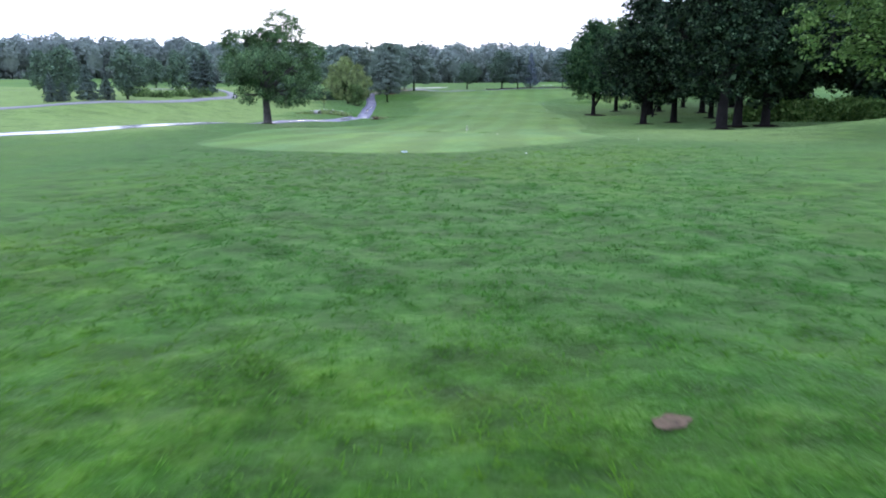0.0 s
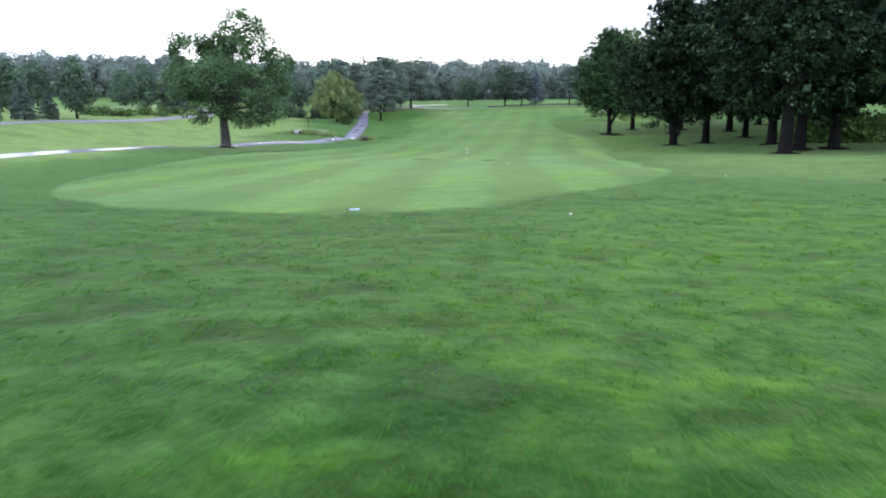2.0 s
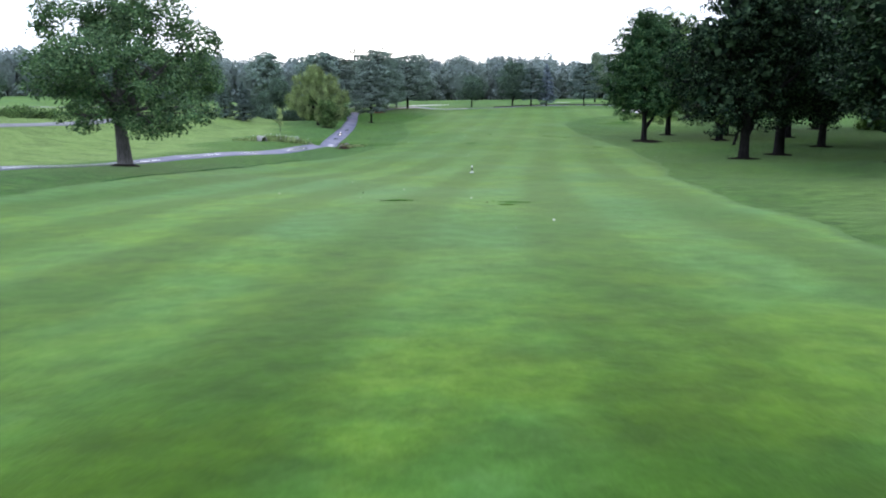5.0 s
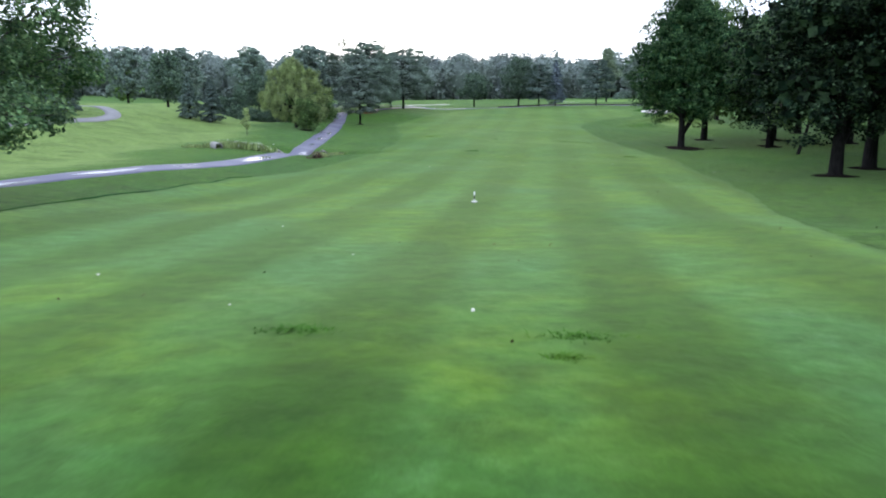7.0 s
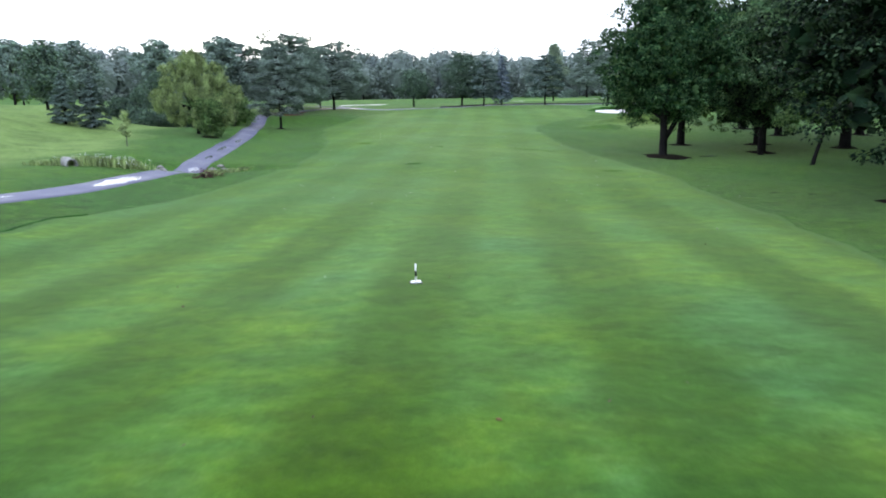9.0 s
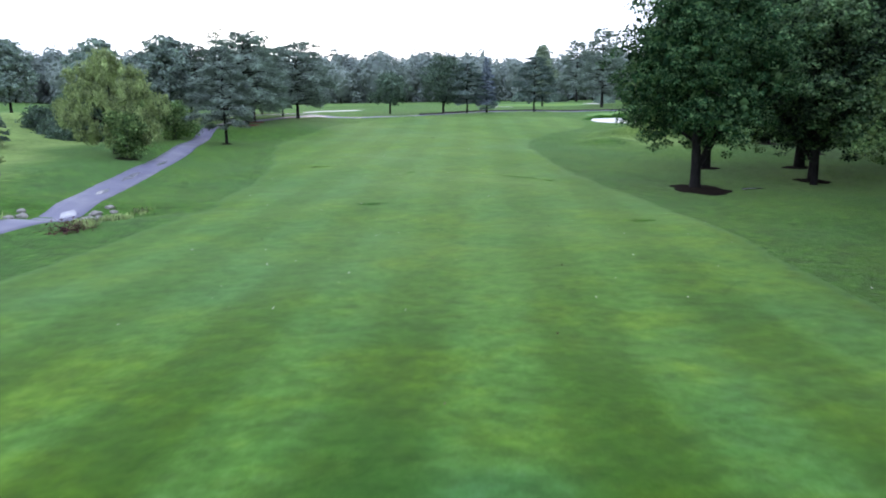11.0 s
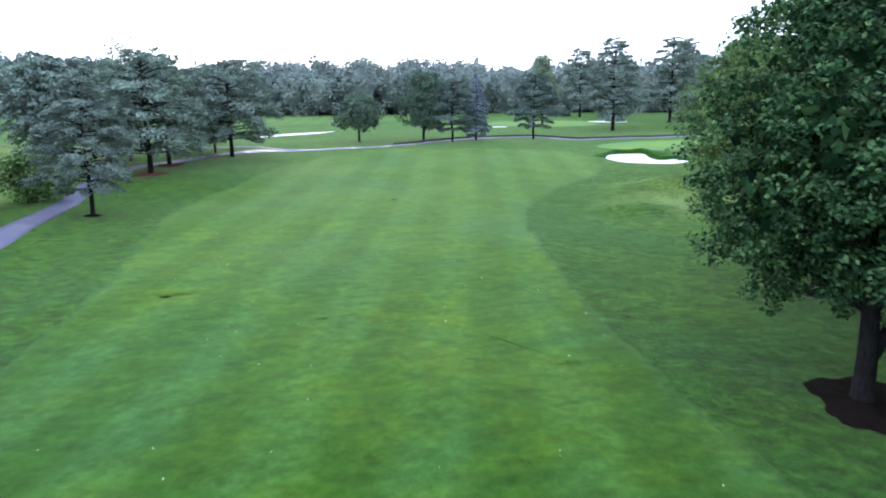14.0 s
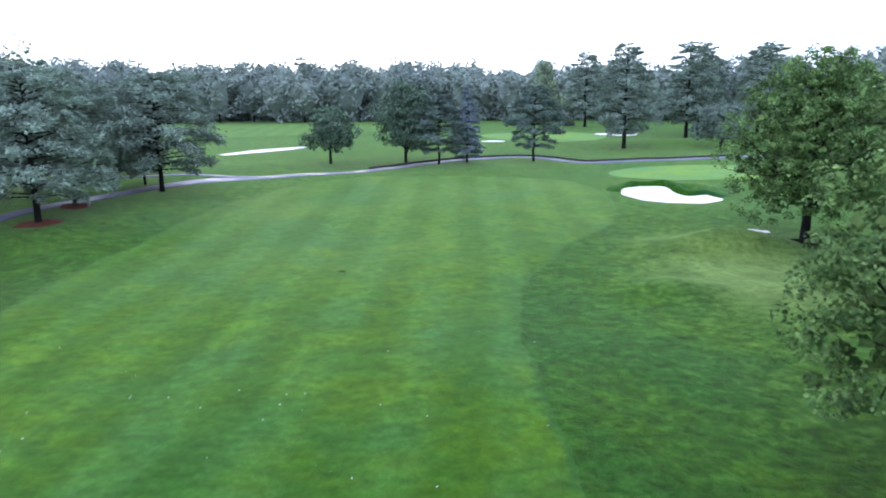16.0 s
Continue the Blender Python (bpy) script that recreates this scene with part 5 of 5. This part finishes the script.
ground_plate(-1.7, 27.0)
sheet("soil_rim", blob(-1.75, 27.06, 0.16, 0.13, 0.03, lambda a: 1 + 0.12 * math.sin(3 * a), 6, 24), M_MULCH, "dark rim round the yardage plate", "soil", kind="thing")
sheet("bare_patch", blob(1.4, 3.82, 0.13, 0.1, 0.02, lambda a: 1 + 0.2 * math.sin(2 * a) + 0.1 * math.sin(5 * a), 6, 24), M_SOIL, "small bare brown patch in the rough", "soil", kind="thing")
for x, y, r in ((40.3, 150.0, 0.8), (39.3, 147.6, 0.7)):
    sheet("sand_patch", blob(x, y, r, r * 0.8, 0.03, lambda a: 1 + 0.25 * math.sin(3 * a + x) + 0.12 * math.sin(7 * a), 6, 30), M_SAND, "small splash of pale sand on the grass", "sand", kind="thing")


def litter(name, n, seed, mat, size, label, area, dull=0.0):
    """Small fallen leaves or divots scattered on the turf, each a curled scrap."""
    rng = np.random.default_rng(seed)
    x = rng.uniform(area[0], area[1], n)
    y = rng.uniform(area[2], area[3], n)
    c = np.column_stack([x, y, height(x, y) + 0.03])
    v, f = leaves(c, rng, size, 0.55, 0.97, None, 0.12)
    return tagged(part(name, quick_mesh(name, v, f, mat)), label, "litter", kind="stuff")


litter("fallen_leaves", 150, 81, M_PALE, 0.075, "small pale leaves scattered on the fairway", (-4, 19, 84, 132))
litter("stray_leaves", 12, 82, M_PALE, 0.08, "a few pale leaves on the mown turf", (-9, 13, 30, 84))
for x, y in ((3.1, 26.0), (12.7, 89.6), (15.1, 110.6)):
    sheet("paper_scrap", blob(x, y, 0.032, 0.022, 0.03, lambda a: 1 + 0.2 * math.sin(3 * a + x), 4, 14, x, 0.03), M_WHITE, "small white scrap lying on the grass", "scrap", kind="thing")
for x, y in ((1.6, 51.7), (3.5, 45.5)):
    sheet("dry_leaf", blob(x, y, 0.065, 0.03, 0.05, lambda a: 1 + 0.25 * math.sin(5 * a), 4, 20, y, 0.04), M_PALE, "pale dry leaf on the mown turf", "leaf", kind="thing")
litter("brown_leaves", 7, 84, M_MULCH_RED, 0.12, "a few reddish brown leaves on the fairway", (-1.5, 4.5, 57.5, 63))
litter("divots", 70, 83, M_SOIL, 0.09, "small dark divots in the fairway", (-9, 17, 32, 120))


def tufts(n, seed):
    """Rough grass near the start: leaning blades in tufts, thicker where the turf is rank."""
    rng = np.random.default_rng(seed)
    y = 1.0 + 29 * rng.beta(1.0, 1.7, n)
    x = rng.uniform(-1, 1, n) * (5.5 + 0.25 * y) * rng.uniform(0.4, 1.0, n) ** 0.5
    cut = (y > 26.3) & (x > np.interp(y, fy, xl) - 0.05) & (x < np.interp(y, fy, xr) + 0.05)
    x, y = x[~cut], y[~cut]
    rank = np.array([noise.noise(Vector((a * 0.9, b * 1.2, 3.0))) for a, b in zip(x[::4], y[::4])])
    rank = np.repeat(rank, 4)[: len(x)]
    if len(rank) < len(x):
        rank = np.pad(rank, (0, len(x) - len(rank)), mode="edge")
    keep = rank + 0.25 * np.exp(-((x - 0.9) / 0.7) ** 2 - ((y - 19.3) / 1.4) ** 2) > 0.12
    x, y, rank = x[keep], y[keep], rank[keep]
    per = 9
    hh = (0.02 + 0.06 * np.clip(rank, 0, 1))[:, None] * rng.uniform(0.5, 1.25, (len(x), per))
    px = x[:, None] + rng.normal(0, 0.035, (len(x), per))
    py = y[:, None] + rng.normal(0, 0.035, (len(x), per))
    px, py, hh = px.ravel(), py.ravel(), hh.ravel()
    m = len(px)
    pz = height(px, py) + tussocks(px, py)
    a = rng.uniform(0, 6.28, m)
    w = rng.uniform(0.005, 0.011, m)
    lx, ly = rng.normal(0, 2.0, m) * hh, rng.normal(-0.3, 2.0, m) * hh
    v = np.stack([np.column_stack([px - np.cos(a) * w, py - np.sin(a) * w, pz - 0.01]), np.column_stack([px + np.cos(a) * w, py + np.sin(a) * w, pz - 0.01]),
                  np.column_stack([px + lx, py + ly, pz + hh])], 1).reshape(-1, 3)
    return tagged(part("grass_tufts", quick_mesh("grass_tufts", v, np.arange(len(v)).reshape(-1, 3), M_BLADE)), "uncut rough grass in leaning tufts", "grass", kind="stuff")


tufts(34000, 91)


# ---- worn and wet places ----
def water_material(name, dark, pale):
    mat, n, l, b = material(name, 0.12, 0.5)
    l.new(ramp(n, l, noise_of(n, l, spot(n, l), 3.0, 3, 0.5), (0.3, dark), (0.7, pale)), b.inputs["Base Color"])
    bumped(n, l, b, noise_of(n, l, spot(n, l), 9.0, 2, 0.5), 0.3, 0.02)
    return mat


# lightened base puts part of the sky's reflection into the path puddles
M_WATER = water_material("sky_tinted_puddle", (0.17, 0.17, 0.2), (0.26, 0.26, 0.3))
M_POOL = water_material("rain_water", (0.03, 0.03, 0.035), (0.07, 0.07, 0.08))


def puddle(a, b, width, seed):
    """A long shallow puddle on the cart path between two places along it."""
    rng = np.random.default_rng(seed)
    run_of = cart_line[(cart_line[:, 1] > a) & (cart_line[:, 1] < b) & (cart_line[:, 0] < -10)]
    d = np.gradient(run_of, axis=0)
    d /= np.linalg.norm(d, axis=1)[:, None]
    side = np.stack([d[:, 1], -d[:, 0]], 1)
    t = np.linspace(0, 1, len(run_of))
    half = width * np.sin(np.pi * t) ** 0.6 * (1 + 0.3 * np.sin(t * 17 + seed)) + 0.02
    mid = run_of + side * rng.uniform(-0.25, 0.25)
    off = np.linspace(-0.5, 0.5, 5)
    xy = mid[:, None] + side[:, None] * (half[:, None] * off)[:, :, None]
    v = np.dstack([xy, height(xy[..., 0], xy[..., 1]) + 0.022 + 0.11 * (0.5 - half[:, None] * off / 1.75) * sstep(-14, -24, xy[..., 0])]).reshape(-1, 3)
    return sheet("puddle", (v, grid_faces(len(run_of), 5)[:, ::-1]), M_WATER, "shallow rain puddle shining on the cart path", "puddle", kind="thing")


puddle(91.0, 96.4, 1.0, 1)
puddle(74.5, 81.0, 0.45, 2)
puddle(40.0, 73.5, 1.5, 5)
puddle(24.0, 52.0, 1.4, 6)
puddle(83.5, 87.0, 0.3, 3)
puddle(101.0, 103.5, 0.8, 4)
puddle(106.5, 109.5, 0.5, 7)
puddle(111.5, 116.5, 0.45, 8)
puddle(119.5, 123.5, 0.4, 9)

sheet("puddle", blob(26.9, 106.4, 0.8, 0.34, 0.02, lambda a: 1 + 0.25 * math.sin(2 * a) + 0.12 * math.sin(5 * a), 6, 40), M_POOL, "shallow rain puddle lying in the shaded grass", "puddle", kind="thing")
for x, y in ((20.3, 85.7), (21.7, 84.8), (9.9, 141.8), (-1.1, 119.0)):
    sheet("bare_patch", blob(x, y, 0.24, 0.14, 0.03, lambda a: 1 + 0.25 * math.sin(3 * a + x) + 0.12 * math.sin(7 * a), 6, 26), M_MULCH, "small patch of dark bare soil in the grass", "soil", kind="thing")


def scar(x, y, rx, ry, turn, seed):
    """A soft-edged dark scar in the mown turf, drawn with leaning blades."""
    rng = np.random.default_rng(seed)
    m = int(420 * min(max(rx, 0.3), 0.8))
    u, v = rng.normal(0, 0.5, m) * rx, rng.normal(0, 0.5, m) * ry
    px, py = x + u * math.cos(turn) - v * math.sin(turn), y + u * math.sin(turn) + v * math.cos(turn)
    hh = rng.uniform(0.02, 0.05, m)
    a, w = rng.uniform(0, 6.28, m), rng.uniform(0.008, 0.02, m)
    pz = height(px, py) + 0.018
    lx, ly = rng.normal(0, 2.2, m) * hh, rng.normal(0, 2.2, m) * hh
    co = np.stack([np.column_stack([px - np.cos(a) * w, py - np.sin(a) * w, pz]), np.column_stack([px + np.cos(a) * w, py + np.sin(a) * w, pz]), np.column_stack([px + lx, py + ly, pz + hh])], 1).reshape(-1, 3)
    return tagged(part("turf_scar", quick_mesh("turf_scar", co, np.arange(len(co)).reshape(-1, 3), M_TIRED)), "dark scar in the mown fairway, drawn with leaning blades", "turf", kind="stuff")


SCARS = [(-0.8, 119.3, 0.9, 0.3, 0), (3.3, 102.6, 0.8, 0.26, 0), (-0.85, 50.5, 0.5, 0.2, 0), (2.95, 50.4, 0.5, 0.22, 0), (2.65, 49.5, 0.28, 0.14, 0), (13.4, 112.0, 2.2, 0.14, -0.9), (6.1, 115.5, 0.3, 0.14, 0), (14.9, 110.0, 0.4, 0.2, 0), (15.6, 96.0, 0.6, 0.4, 0)]
for k, (x, y, rx, ry, turn) in enumerate(SCARS):
    scar(x, y, rx, ry, turn, k)
